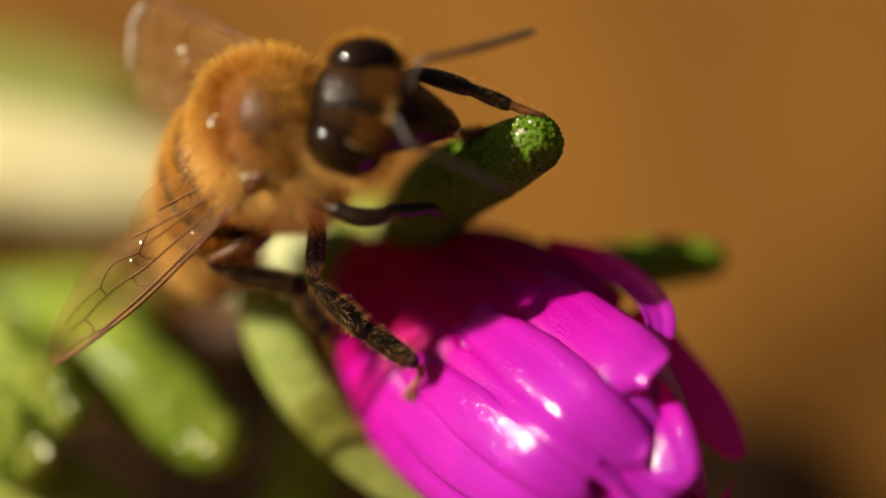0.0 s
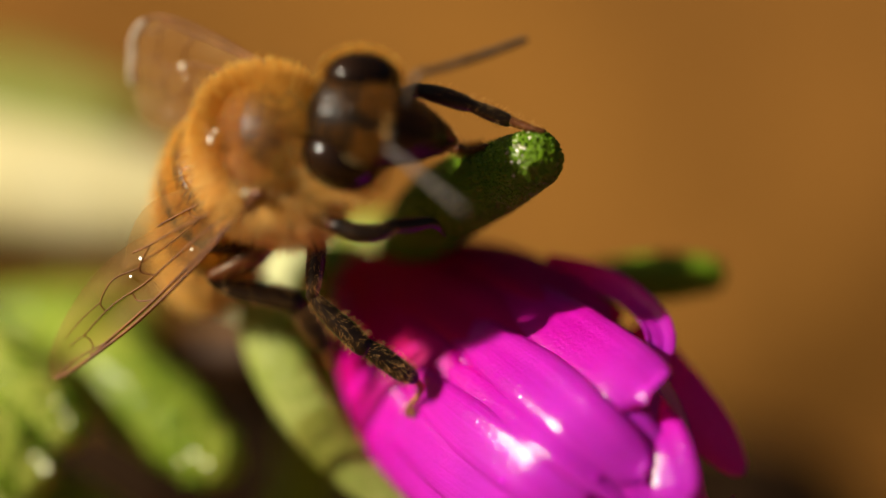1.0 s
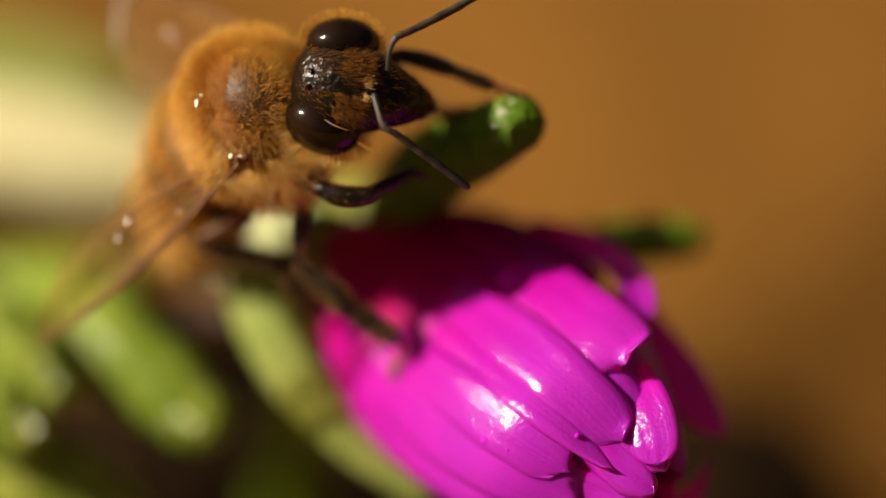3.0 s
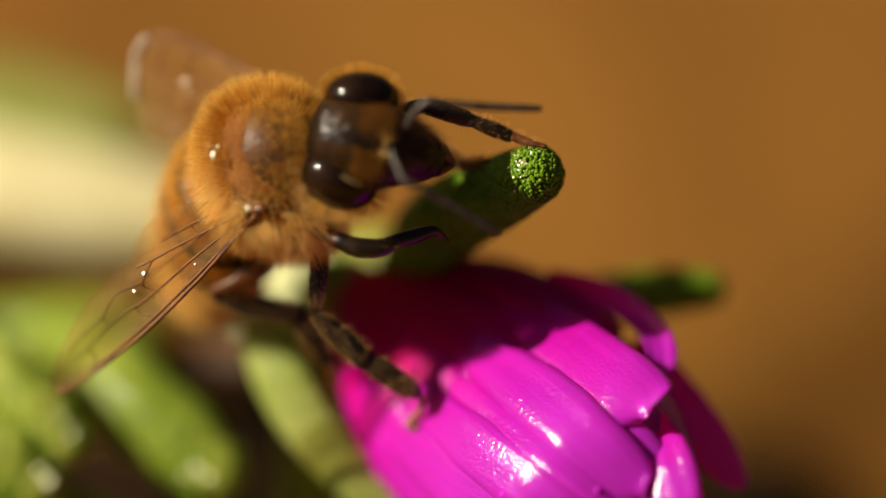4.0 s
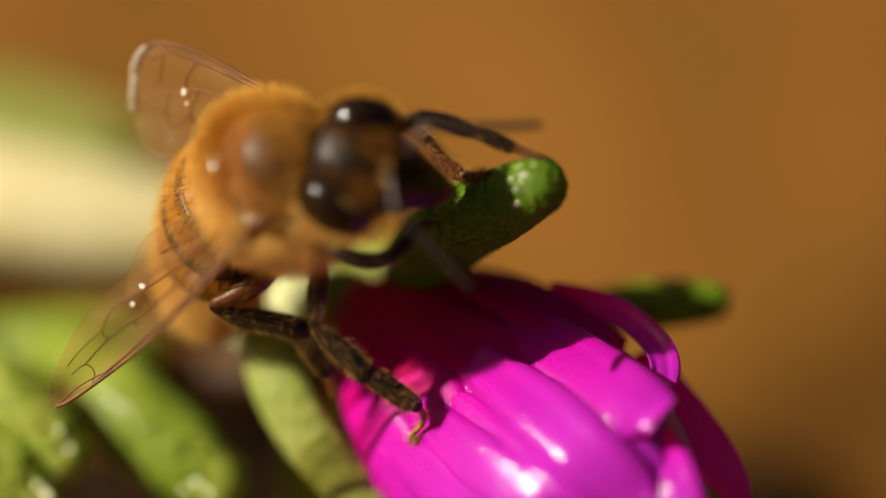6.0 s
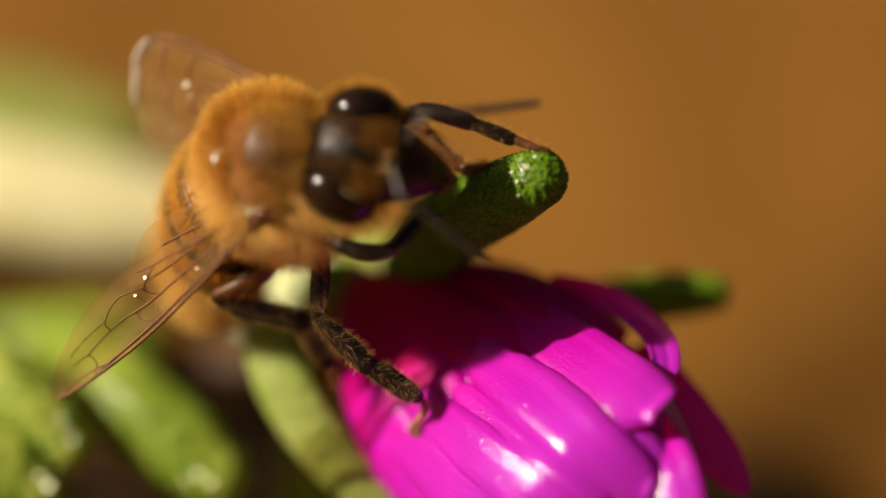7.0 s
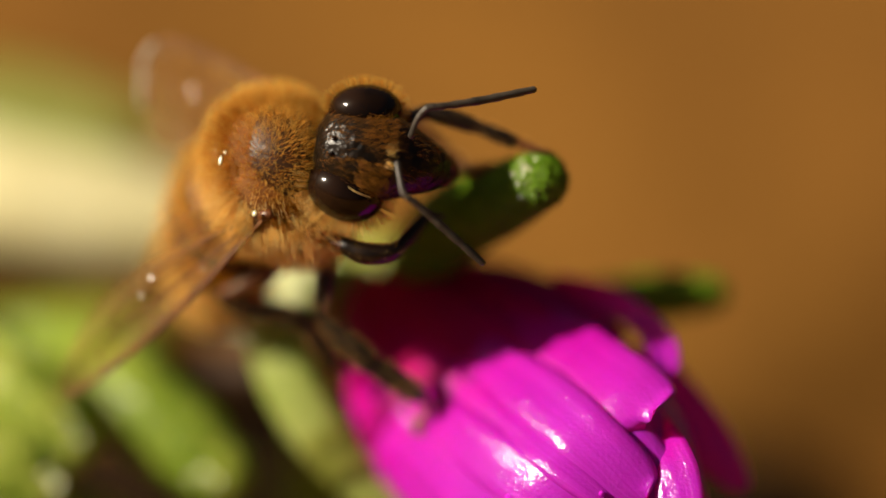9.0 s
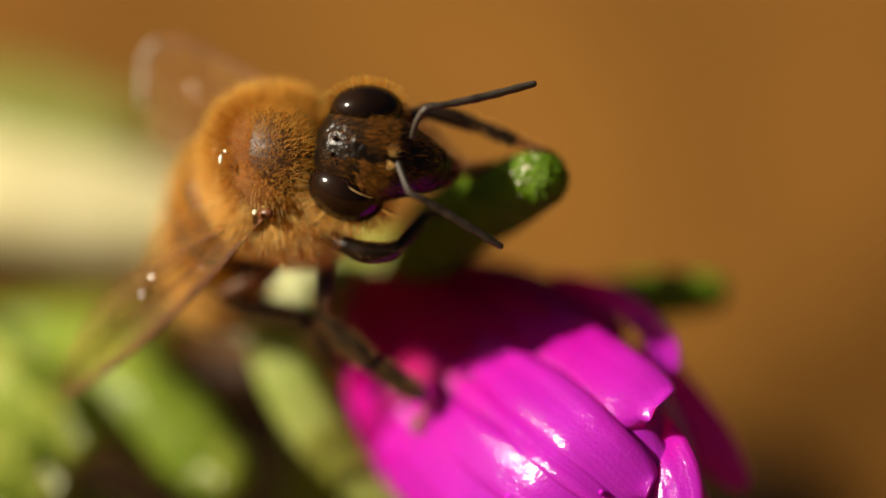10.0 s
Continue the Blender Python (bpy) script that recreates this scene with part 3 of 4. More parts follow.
FINGER = "thick green succulent finger leaf with glistening cells"
succulent_leaf(((-11.275, -2.7, -9.5, 1.0), (-9.417, -4.3, -7.2, 1.35), (-7.7, -5.7, -6.2, 1.32), (-6.5, -6.6, -5.6, 0.98)), GREENS, FINGER, 11, 240, big=((-7.006, -6.494, -4.4, 0.2), (-6.626, -6.758, -4.4, 0.16), (-7.373, -6.696, -4.5, 0.11), (-9.033, -4.383, -5.3, 0.12)))
succulent_leaf(((-15.397, -2.51, -8, 1), (-13.248, -3.654, -6.2, 1.1), (-11.862, -4.718, -5.4, 1.1), (-10.875, -5.703, -5, 0.8)), FINGERS, FINGER, 12, 240, big=((-10.653, -5.525, -4.6, 0.15), (-10.956, -4.982, -4.7, 0.12)))
succulent_leaf(((-15.483, -5.1, -7, 1.1), (-13.855, -5.8, -5.6, 1.3), (-12.568, -6.4, -5.0, 1.25), (-11.771, -7.0, -4.7, 0.85)), FINGERS, FINGER, 13, 240, big=((-11.29, -6.85, -4.2, 0.22), (-11.56, -6.556, -4.3, 0.15), (-12.366, -5.935, -4.5, 0.12)))
succulent_leaf(((-14.294, -8.2, -9, 1.1), (-12.164, -8.2, -7.5, 1.4), (-10.372, -8.7, -7, 1.35), (-9.0, -9.4, -7, 0.95)), FINGERS, FINGER, 14, 200)
succulent_leaf(((-15.272, -3.302, -15, 1), (-12.661, -2.95, -12.5, 1.2), (-10.622, -2.728, -11.5, 1.2), (-9.139, -2.824, -11, 0.9)), GREENS, FINGER, 15)
succulent_leaf(((-25.706, 2.385, -40, 1.4), (-20.106, 3.079, -27, 2), (-15.352, 3.074, -23, 2.6), (-12.562, 2.987, -22, 2.4), (-10.338, 2.81, -21, 1.7)), HAZE, "broad green succulent leaf lying behind", 16, 0)
succulent_leaf(((-25.706, 2.188, -40, 1.2), (-19.621, 2.824, -22, 1.6), (-15.252, 2.03, -17, 1.85), (-11.106, 1.279, -15.5, 1.85), (-6.17, 0.505, -14.5, 1.3)), STRAW, "dry straw-pale leaf lying in bright sun", 17, 0, "dry leaves")

# The creeping branch that carries the finger leaves.
branch = thing("plant_branch", (-8.327, -2.735, -12), "reddish-brown creeping succulent branch behind the leaves", "branch")
bm = bmesh.new()
tube(bm, ((-3.3, -3.6, -10.4, 0.55), (-5.9, -3.5, -11.2, 0.6), (-8.349, -3.433, -12.5, 0.65), (-11.829, -3.441, -13, 0.7), (-15.431, -3.056, -10.5, 0.7), (-16.029, -5.726, -8.5, 0.7), (-15.22, -8.836, -10, 0.75), (-16.906, -14.643, -22, 0.9)), 60, 14, 1.0, (0, 0, 1), 0.2)
part("bark", bm, STEM, branch)

# Near-black mounds, added to stand in for deep shade under the plant.
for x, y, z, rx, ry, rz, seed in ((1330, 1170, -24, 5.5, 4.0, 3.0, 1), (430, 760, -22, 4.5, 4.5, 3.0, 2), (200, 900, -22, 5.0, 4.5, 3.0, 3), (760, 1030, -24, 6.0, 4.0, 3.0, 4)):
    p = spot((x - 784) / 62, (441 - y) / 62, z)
    shade_mound((p.x, p.y, rz * MM * 0.6), (rx * MM, ry * MM, rz * MM), seed)


# The bee.
def wing(parent, base, tip, side, lead, trail, veins, label, name="wing", glints=(), heavy=1.45, margin=()):
    """A membrane between its front and rear edge, given in millimetres along its length, with raised veins."""
    u = Vector(tip) - Vector(base)
    size = u.length
    u, v, n = frame_of(u, side)
    lf, tf = glide(lead, 49), glide(trail, 49)

    def at(s, w):
        k = s * 48
        i = min(int(k), 47)
        f = k - i
        a, b = lf[i] * (1 - f) + lf[i + 1] * f, tf[i] * (1 - f) + tf[i + 1] * f
        x, y = a * (1 - w) + b * w
        fold = 0.05 * math.sin(y * 5.5 + x * 0.8) + 0.08 * noise.noise(Vector((x * 0.9, y * 0.9, 3.1))) - 0.05 * y * y
        return Vector(base) + u * x * size + v * y + n * fold

    bm = bmesh.new()
    rows = [[bm.verts.new(at(i / 48, j / 14)) for j in range(15)] for i in range(49)]
    for r, s in zip(rows, rows[1:]):
        for j in range(14):
            bm.faces.new((r[j], s[j], s[j + 1], r[j + 1]))
    ob = part(name, bm, WING, parent, label, origin=base)
    for path, thick in veins:
        bm = bmesh.new()
        pts = glide(path, 22)
        tube(bm, [(*at(min(max(s, 0), 1), w), thick * (heavy if thick < 0.03 else 0.95)) for s, w in pts], 22, 6)
        part("vein", bm, VEIN, ob)
    # A pale tube along the edge replaces the membrane's bright reflection.
    if margin:
        bm = bmesh.new()
        tube(bm, [(*at(s, w), 0.12) for s, w in glide(margin, 18)], 40, 8, 0.5)
        part("margin", bm, SHEEN, ob, "pale strip added for the sheen along the wing's edge")
    # Wing highlights: flat discs added over the veins, facing HALF.
    for s, w, r in glints:
        bm = bmesh.new()
        blob(bm, at(s, w) + Vector((0, 0, 0.06)), frame_of(HALF, (0, 1, 0)), (r * 0.12, r, r * 0.8), 16, 10)
        part("vein_glint", bm, GLOSS, ob, "flat disc added for a glint on the veins")
    return ob


def leg(parent, name, segments, rng, bristles=120, label="", furred=True):
    """Jointed leg: each segment is rows of (x, y, z, radius), a flattening and a material."""
    first = segments[0][0][0][:3]
    roots, ob = [], None
    for k, (rows, flat, mat) in enumerate(segments):
        bm = bmesh.new()
        tube(bm, rows, 14, 10, flat)
        roots += on_tube(rng, int(bristles * 3 * (0.3 + 8 * max(r[3] for r in rows) * 0.2)), rows, flat)
        if ob is None:
            ob = part(name, bm, mat, parent, label, origin=first)
        else:
            part(("tibia", "tarsus", "claw", "claw")[k - 1], bm, mat, ob)
    if furred:
        part("bristles", hairs("bristles", roots, rng, 0.22, 0.0033, wild=0.22), BRISTLE, ob, "short amber leg hairs", kind="stuff")
    return ob


def bee():
    rng = random.Random(21)
    t = thing("honey_bee", (-5.059, 2.433, 0.2), "golden furry honey bee standing on a magenta flower", "bee")
    body = {}
    # Thorax and its fur.
    a, l, d = frame_of((0.85, 0.12, 0.5), (0.0, 1.0, 0.0))
    mid, half = Vector((-4.76, 2.26, 0.6)), (1.58, 1.97, 1.72)
    bald = Vector((0.06, 0.16, 0.97)).normalized()
    bm = bmesh.new()
    blob(bm, mid, (a, l, d), half, 40, 28, barrel)
    thorax = part("thorax", bm, SKIN, t, "black thorax with a bald shiny dome")
    body["thorax"] = thorax

    bm = bmesh.new()
    blob(bm, (-4.74, 2.48, 1.15), (a, l, d), (1.48, 1.62, 1.24), 40, 28)
    scutum = part("scutum", bm, DOME, thorax, "bald brown-black dome with a soft sheen")
    stubble = [r for r in on_blob(rng, 13000, (-4.74, 2.48, 1.15), (a, l, d), (1.48, 1.62, 1.24)) if r[1].z > 0.4 and rng.random() < 0.65 + 2.4 * (1 - r[1].z)]
    part("stubble", hairs("stubble", stubble, rng, 0.3, 0.0048, (0.25, 0.1, 0), 0.25), FUR, scutum, "thin short golden hair", kind="stuff")

    def cover(n):
        k = n.dot(bald)
        return 1.0 if k < 0.55 else max(0.08, 1 - (k - 0.55) / 0.2)

    def grow(n):
        k = n.dot(bald)
        return 0.35 if k > 0.88 else (1.0 if k < 0.55 else 1.0 - 1.9 * (k - 0.55))

    root = Vector((-5.137, 0.909, 1.95))
    roots = [r for r in on_blob(rng, 19000, mid, (a, l, d), half, cover, barrel) if (r[0] - root).length > 0.24]
    split = [(r, r[1].y < -0.2 + rng.gauss(0, 0.13)) for r in roots]
    low, up = [r for r, q in split if q], [r for r, q in split if not q]
    part("fur", hairs("fur", up, rng, 0.66, 0.0066, (-0.12, 0.06, 0.02), 0.17, grow), FUR, thorax, "dense golden fur", kind="stuff")
    part("fur", hairs("fur", low, rng, 0.8, 0.0066, (0.1, -0.4, 0.1), 0.13, grow), PALE_FUR, thorax, "dense pale golden fur", kind="stuff")
    bm = bmesh.new()
    chest, reach = Vector((-3.93, 0.5, 0.85)), (0.95, 0.58, 0.9)
    blob(bm, chest, (a, l, d), reach, 24, 16)
    sternum = part("sternum", bm, AMBER, t, "brown underside of the thorax")
    part("fur", hairs("fur", on_blob(rng, 4500, chest, (a, l, d), reach), rng, 0.7, 0.006, (0.12, -0.2, 0.2), 0.2), PALE_FUR, sternum, "pale golden fur", kind="stuff")
    bm = bmesh.new()
    blob(bm, (-6.277, 2.498, 1.3), (a, l, d), (0.3, 0.6, 0.3), 18, 12)
    part("scutellum", bm, AMBER, thorax, "shiny amber rear edge of the thorax")
    # Three thin discs facing HALF, added as highlights on scutellum and wing joint.
    bm = bmesh.new()
    blob(bm, (-6.277, 2.501, 2.2), frame_of(HALF, (0, 1, 0)), (0.03, 0.16, 0.07), 16, 10)
    part("thorax_glint", bm, GLOSS, thorax, "small disc added for a highlight on the thorax")
    bm = bmesh.new()
    blob(bm, (-5.312, 1.002, 2.5), frame_of(HALF, (0, 1, 0)), (0.03, 0.1, 0.09), 16, 10)
    part("joint_glint", bm, GLOSS, thorax, "small disc added for the wing joint's glint")
    bm = bmesh.new()
    blob(bm, (-6.157, 2.727, 2), frame_of(HALF, (0, 1, 0)), (0.02, 0.06, 0.05), 16, 10)
    part("thorax_glint", bm, GLOSS, thorax, "small disc added for a highlight on the thorax")
    for p in ((-5.001, 0.956, 2.25), (-4.962, 4.527, 0.2)):
        bm = bmesh.new()
        blob(bm, p, (a, l, d), (0.26, 0.17, 0.14), 14, 10)
        part("tegula", bm, BROWN, thorax, "brown shiny wing scale")

    # Abdomen: overlapping rings, amber with dark hind edges.
    start = Vector((-5.95, 2.2, -0.45))
    ax, s1, s2 = frame_of((-0.13, -0.54, -0.83), (1, 0, 0))
    prof = ((0.0, 1.2), (0.6, 1.8), (1.5, 2.12), (2.6, 2.15), (3.7, 2.0), (4.7, 1.85), (5.6, 1.5), (6.3, 0.6))
    pr = glide(prof, 61)
    abdomen = None
    for k in range(6):
        bm = bmesh.new()
        seg = pr[k * 10: k * 10 + 12]
        for lo, hi, slot in ((0, 7, 0), (6, len(seg) - 1, 1)):
            q = seg[lo:hi]
            grow_by = [1.0 + 0.035 * (lo + i) / 10 for i in range(len(q))]
            loft(bm, [start + ax * x for x, r in q], [s1 * 0.76 * r * g for (x, r), g in zip(q, grow_by)], [s2 * r * g for (x, r), g in zip(q, grow_by)], 40, slot)
        ring = part("tergite", bm, [AMBER, BAND], t, "amber abdomen ring with a dark hind edge")
        roots = []
        for _ in range(7000 if k == 0 else 3000):
            i = rng.randint(0, 4 if 0 < k < 3 else 9)
            g = rng.uniform(0, math.tau)
            o = s1 * 0.76 * math.cos(g) + s2 * math.sin(g)
            roots.append((start + ax * seg[i][0] + o * seg[i][1], (o * 0.75 + ax * 0.75).normalized()))
        part("fringe", hairs("fringe", roots, rng, 0.42 if k < 3 else 0.6, 0.0065, wild=0.2), FUR if k < 3 else PALE_FUR, ring, "golden hair fringe", kind="stuff")
        body["tergite%d" % k] = ring

    # Wings.
    fore_lead = ((0.0, -0.05), (0.15, -0.18), (0.35, -0.36), (0.6, -0.42), (0.82, -0.28), (0.95, -0.1), (1.0, 0.1))
    fore_trail = ((0.0, 0.1), (0.14, 0.6), (0.35, 1.2), (0.55, 1.45), (0.75, 1.25), (0.93, 0.65), (1.0, 0.1))
    veins = (
        (((0.0, 0.02), (0.3, 0.02), (0.6, 0.02), (0.93, 0.03)), 0.055),
        (((0.0, 0.12), (0.3, 0.10), (0.55, 0.09), (0.68, 0.04)), 0.028),
        (((0.02, 0.4), (0.2, 0.42), (0.42, 0.38), (0.5, 0.42)), 0.019),
        (((0.05, 0.75), (0.2, 0.78), (0.36, 0.8), (0.43, 0.86)), 0.018),
        (((0.42, 0.38), (0.44, 0.6), (0.38, 0.8)), 0.015),
        (((0.45, 0.10), (0.49, 0.26), (0.5, 0.42), (0.58, 0.46), (0.68, 0.42)), 0.015),
        (((0.58, 0.46), (0.58, 0.62), (0.52, 0.74), (0.44, 0.62)), 0.013),
        (((0.68, 0.05), (0.66, 0.2), (0.68, 0.42), (0.74, 0.5)), 0.013),
        (((0.62, 0.08), (0.76, 0.2), (0.86, 0.16), (0.9, 0.05)), 0.015),
        (((0.58, 0.62), (0.66, 0.66), (0.74, 0.7)), 0.011),
    )
    body["near_wing"] = wing(t, (-4.98, 0.98, 2.1), (-10.9, -4.35, -1), (-0.7, 0.7, -0.1), fore_lead, fore_trail, veins, "clear brownish forewing with dark veins", glints=((0.42, 0.72, 0.06), (0.47, 0.6, 0.05), (0.3, 0.3, 0.035)))
    hind_lead = ((0.0, 0.0), (0.3, -0.1), (0.7, -0.15), (1.0, 0.1))
    hind_trail = ((0.0, 0.1), (0.3, 0.9), (0.65, 1.1), (1.0, 0.1))
    hind_veins = ((((0.0, 0.05), (0.4, 0.05), (0.8, 0.05)), 0.03), (((0.0, 0.4), (0.3, 0.42), (0.6, 0.5)), 0.02), (((0.35, 0.05), (0.4, 0.25), (0.4, 0.45)), 0.018))
    body["near_hind_wing"] = wing(t, (-5.56, 1.102, 1.7), (-8.899, -1.281, -0.9), (-0.6, 0.75, -0.2), hind_lead, hind_trail, hind_veins, "small clear hindwing", "hindwing")
    far_lead = ((0.0, 0.0), (0.2, 0.12), (0.5, 0.3), (0.75, 0.32), (0.92, 0.05), (1.0, -0.75))
    far_trail = ((0.0, -0.4), (0.2, -1.5), (0.45, -2.5), (0.7, -2.9), (0.9, -2.2), (1.0, -0.9))
    body["far_wing"] = wing(t, (-4.755, 4.674, -0.5), (-8.522, 6.122, -2.2), (-0.3, 1.0, 0.1), far_lead, far_trail, veins, "clear brownish forewing with dark veins", glints=((0.5, 0.42, 0.1), (0.47, 0.52, 0.045)), heavy=1.9, margin=((0.84, 0.98), (0.93, 0.9), (1.0, 0.5), (0.95, 0.03), (0.86, 0.02)))

    # Legs.
    body["mid_leg"] = leg(t, "middle_leg", (
        (((-3.607, 0.338, 0.3, 0.22), (-3.363, -0.467, 0.4, 0.27), (-3.414, -1.272, 0.3, 0.26), (-3.48, -1.804, 0.2, 0.19)), 1.0, BLACK),
        (((-3.512, -1.853, 0.2, 0.17), (-3.095, -2.321, 0.1, 0.27), (-2.483, -2.886, 0.05, 0.33), (-2.081, -3.29, 0, 0.3)), 0.7, BLACK),
        (((-2, -3.29, 0, 0.24), (-1.517, -3.614, -0.12, 0.31), (-0.952, -4.018, -0.28, 0.3), (-0.678, -4.181, -0.38, 0.22)), 0.6, BLACK),
        (((-0.63, -4.181, -0.38, 0.09), (-0.436, -4.471, -0.66, 0.085), (-0.516, -4.759, -0.9, 0.08), (-0.758, -5.013, -1.05, 0.065), (-0.838, -5.268, -1.1, 0.04)), 1.0, AMBER),
        (((-0.758, -5.016, -1.05, 0.05), (-0.629, -5.208, -1.1, 0.04), (-0.677, -5.336, -1.1, 0.02)), 1.0, AMBER)), rng, 170, "dark hairy middle leg planted on the petals")
    body["hind_leg"] = leg(t, "hind_leg", (
        (((-4.525, 0.016, -1, 0.3), (-5.09, -0.632, -0.9, 0.36), (-5.741, -1.087, -1, 0.3), (-6.296, -1.314, -1.1, 0.2)), 0.9, BROWN),
        (((-6.329, -1.412, -1.1, 0.18), (-5.748, -1.689, -1.2, 0.28), (-4.776, -1.868, -1.3, 0.34), (-4.047, -2.032, -1.4, 0.34)), 0.6, BLACK),
        (((-3.968, -2.131, -1.5, 0.3), (-3.614, -2.589, -1.7, 0.34), (-3.242, -3.242, -1.8, 0.26)), 0.6, BLACK),
        (((-3.193, -3.323, -1.8, 0.12), (-2.997, -3.698, -2.05, 0.1), (-2.931, -4.054, -2.25, 0.06)), 1.0, BROWN)), rng, 150, "dark hairy hind leg")
    body["fore_leg"] = leg(t, "front_leg", (
        (((-3.593, 0.497, 1, 0.26), (-3.103, 0.208, 1.5, 0.24), (-2.778, 0.08, 1.8, 0.22)), 1.0, BROWN),
        (((-2.746, 0.08, 1.8, 0.24), (-2.22, -0.112, 1.8, 0.3), (-1.582, -0.112, 1.7, 0.27), (-1.216, 0.064, 1.5, 0.2)), 1.0, BLACK)), rng, 40, "black glossy front leg bent under the head")
    bm = bmesh.new()
    tube(bm, ((-1.216, 0.08, 1.5, 0.19), (-0.865, 0.464, 1.3, 0.22), (-0.513, 0.882, 1, 0.17), (-0.225, 0.947, 0.8, 0.1), (0.016, 0.916, 0.7, 0.05)), 24, 10, 0.9)
    body["fore_foot"] = part("foot", bm, BLACK, body["fore_leg"], origin=(-1.216, 0.08, 1.5))
    body["far_fore_leg"] = leg(t, "front_leg", (
        (((-1.349, 3.517, 0.8, 0.2), (-0.835, 3.771, 0.9, 0.22), (-0.514, 3.9, 0.9, 0.2)), 1.0, BLACK),
        (((-0.514, 3.9, 0.9, 0.2), (0.064, 3.772, 0.85, 0.26), (0.707, 3.566, 0.75, 0.25), (1.028, 3.454, 0.7, 0.18)), 0.9, BLACK),
        (((1.028, 3.454, 0.7, 0.18), (1.511, 3.262, 0.65, 0.22), (1.977, 3.07, 0.6, 0.2)), 0.9, BLACK),
        (((1.993, 3.07, 0.6, 0.14), (2.346, 2.941, 0.65, 0.13), (2.698, 2.811, 0.75, 0.11), (3.019, 2.746, 0.8, 0.07)), 1.0, BROWN)), rng, 55, "dark hairy front leg reaching to the sepal tip")
    body["far_mid_leg"] = leg(t, "middle_leg", (
        (((-1.362, 3.988, -0.9, 0.2), (-0.745, 3.548, -0.8, 0.22), (-0.389, 3.256, -0.8, 0.2)), 1.0, BROWN),
        (((-0.389, 3.256, -0.8, 0.2), (0.032, 2.738, -0.8, 0.24), (0.551, 2.315, -0.7, 0.2)), 0.9, BROWN),
        (((0.551, 2.315, -0.7, 0.15), (0.986, 2.231, -0.4, 0.12), (1.42, 2.372, -0.1, 0.06)), 1.0, BROWN)), rng, 420, "dark middle leg with amber hair on the sepal")

    # Head.
    skull = Vector((-2.488, 2.759, 2))
    hd, hl, hf = frame_of((0.955, -0.2, -0.12), (0.155, 0.985, 0.0))
    hf = hd.cross(hl)
    hp = glide(((-1.15, .45, .45, -.1), (-.9, 1.0, .85, -.05), (-.3, 1.35, 1.15, 0), (.4, 1.38, 1.2, .05), (1.1, 1.2, 1.05, .1), (1.8, .9, .8, .05), (2.4, .62, .5, -.05), (2.75, .35, .3, -.15)), 30)
    bm = bmesh.new()
    loft(bm, [skull + hd * x + hf * o for x, w, h, o in hp], [hl * w for x, w, h, o in hp], [hf * h for x, w, h, o in hp], 36)
    neck = skull - hd * 1.1 - hf * 0.6
    head = part("head", bm, HEADBLACK, t, "black triangular head with brown face hair", origin=neck)
    body["head"] = head
    for side, dl, dd, rr in ((-1, 1.14, -0.05, (1.14, .86, 1.02)), (1, 1.2, 0.05, (1.06, .74, .96))):
        at = skull + hl * side * dl + hd * dd + hf * 0.0
        e1, e2, e3 = frame_of(hd + hl * side * 0.2 + hf * 0.05, hl)
        bm = bmesh.new()
        blob(bm, at, (e1, e2, e3), rr, 36, 24)
        part("eye", bm, EYE, head, "large glossy black-brown compound eye")
        roots = []
        for _ in range(950):
            g = rng.uniform(0.0, math.tau)
            o = e1 * math.cos(g) * rr[0] + e2 * math.sin(g) * rr[1]
            out = (e1 * math.cos(g) / rr[0] + e2 * math.sin(g) / rr[1]).normalized()
            if out.dot(hl * side) < -0.25:
                continue
            roots.append((at + o * 0.96 + hf * rng.uniform(-0.1, 0.3), (out + hf * 0.3 - hd * 0.15).normalized()))
        part("eye_fringe", hairs("eye_fringe", roots, rng, 0.42 - side * 0.1, 0.0055, wild=0.13), PALE_FUR if side < 0 else FUR, head, "golden hair fringe round the eye", kind="stuff")
    roots = []
    for _ in range(9000):
        q = rng.uniform(2, 24)
        x, w, h, o = hp[int(q)] * (1 - q % 1) + hp[int(q) + 1] * (q % 1)
        g = rng.uniform(0.06, math.pi - 0.06)
        k = math.cos(g)
        thin = 0.12 if abs(k) < 0.15 or abs(k) > 0.8 else 1.0
        if x > 0.95:
            thin *= 0.1
        if x < 0.0:
            thin *= 0.22
        if rng.random() > thin:
            continue
        n = (hl * math.cos(g) * h + hf * math.sin(g) * w).normalized()
        roots.append((skull + hd * x + hf * o + hl * w * math.cos(g) + hf * h * math.sin(g), n))
    part("face_hair", hairs("face_hair", roots, rng, 0.24, 0.004, hd * 0.9, 0.25), hair_of_face(), head, "short brown-gold face hair", kind="stuff")
    bm = bmesh.new()
    tube(bm, ((-2.919, 1.951, 2.95, 0.01), (-2.728, 1.776, 3, 0.02), (-2.379, 1.57, 3, 0.018), (-2.031, 1.444, 2.9, 0.008)), 16, 8)
    part("eye_margin", bm, PALE_FUR, head, "pale thin margin of the eye")
    for q, w in ((-0.75, -0.22), (-0.75, 0.22), (-0.45, 0.0)):
        bm = bmesh.new()
        bmesh.ops.create_uvsphere(bm, u_segments=12, v_segments=8, radius=0.08, matrix=Matrix.Translation(skull + hd * q + hl * w + hf * 0.95))
        part("simple_eye", bm, EYE, head, "small glossy simple eye")
    bm = bmesh.new()
    e = frame_of(hd * 0.9 - hf * 0.25, hl)
    blob(bm, skull + hd * 1.55 + hf * 0.42, e, (1.0, .72, .55), 24, 16)
    part("clypeus", bm, HEADBLACK, head, "smooth black face shield")
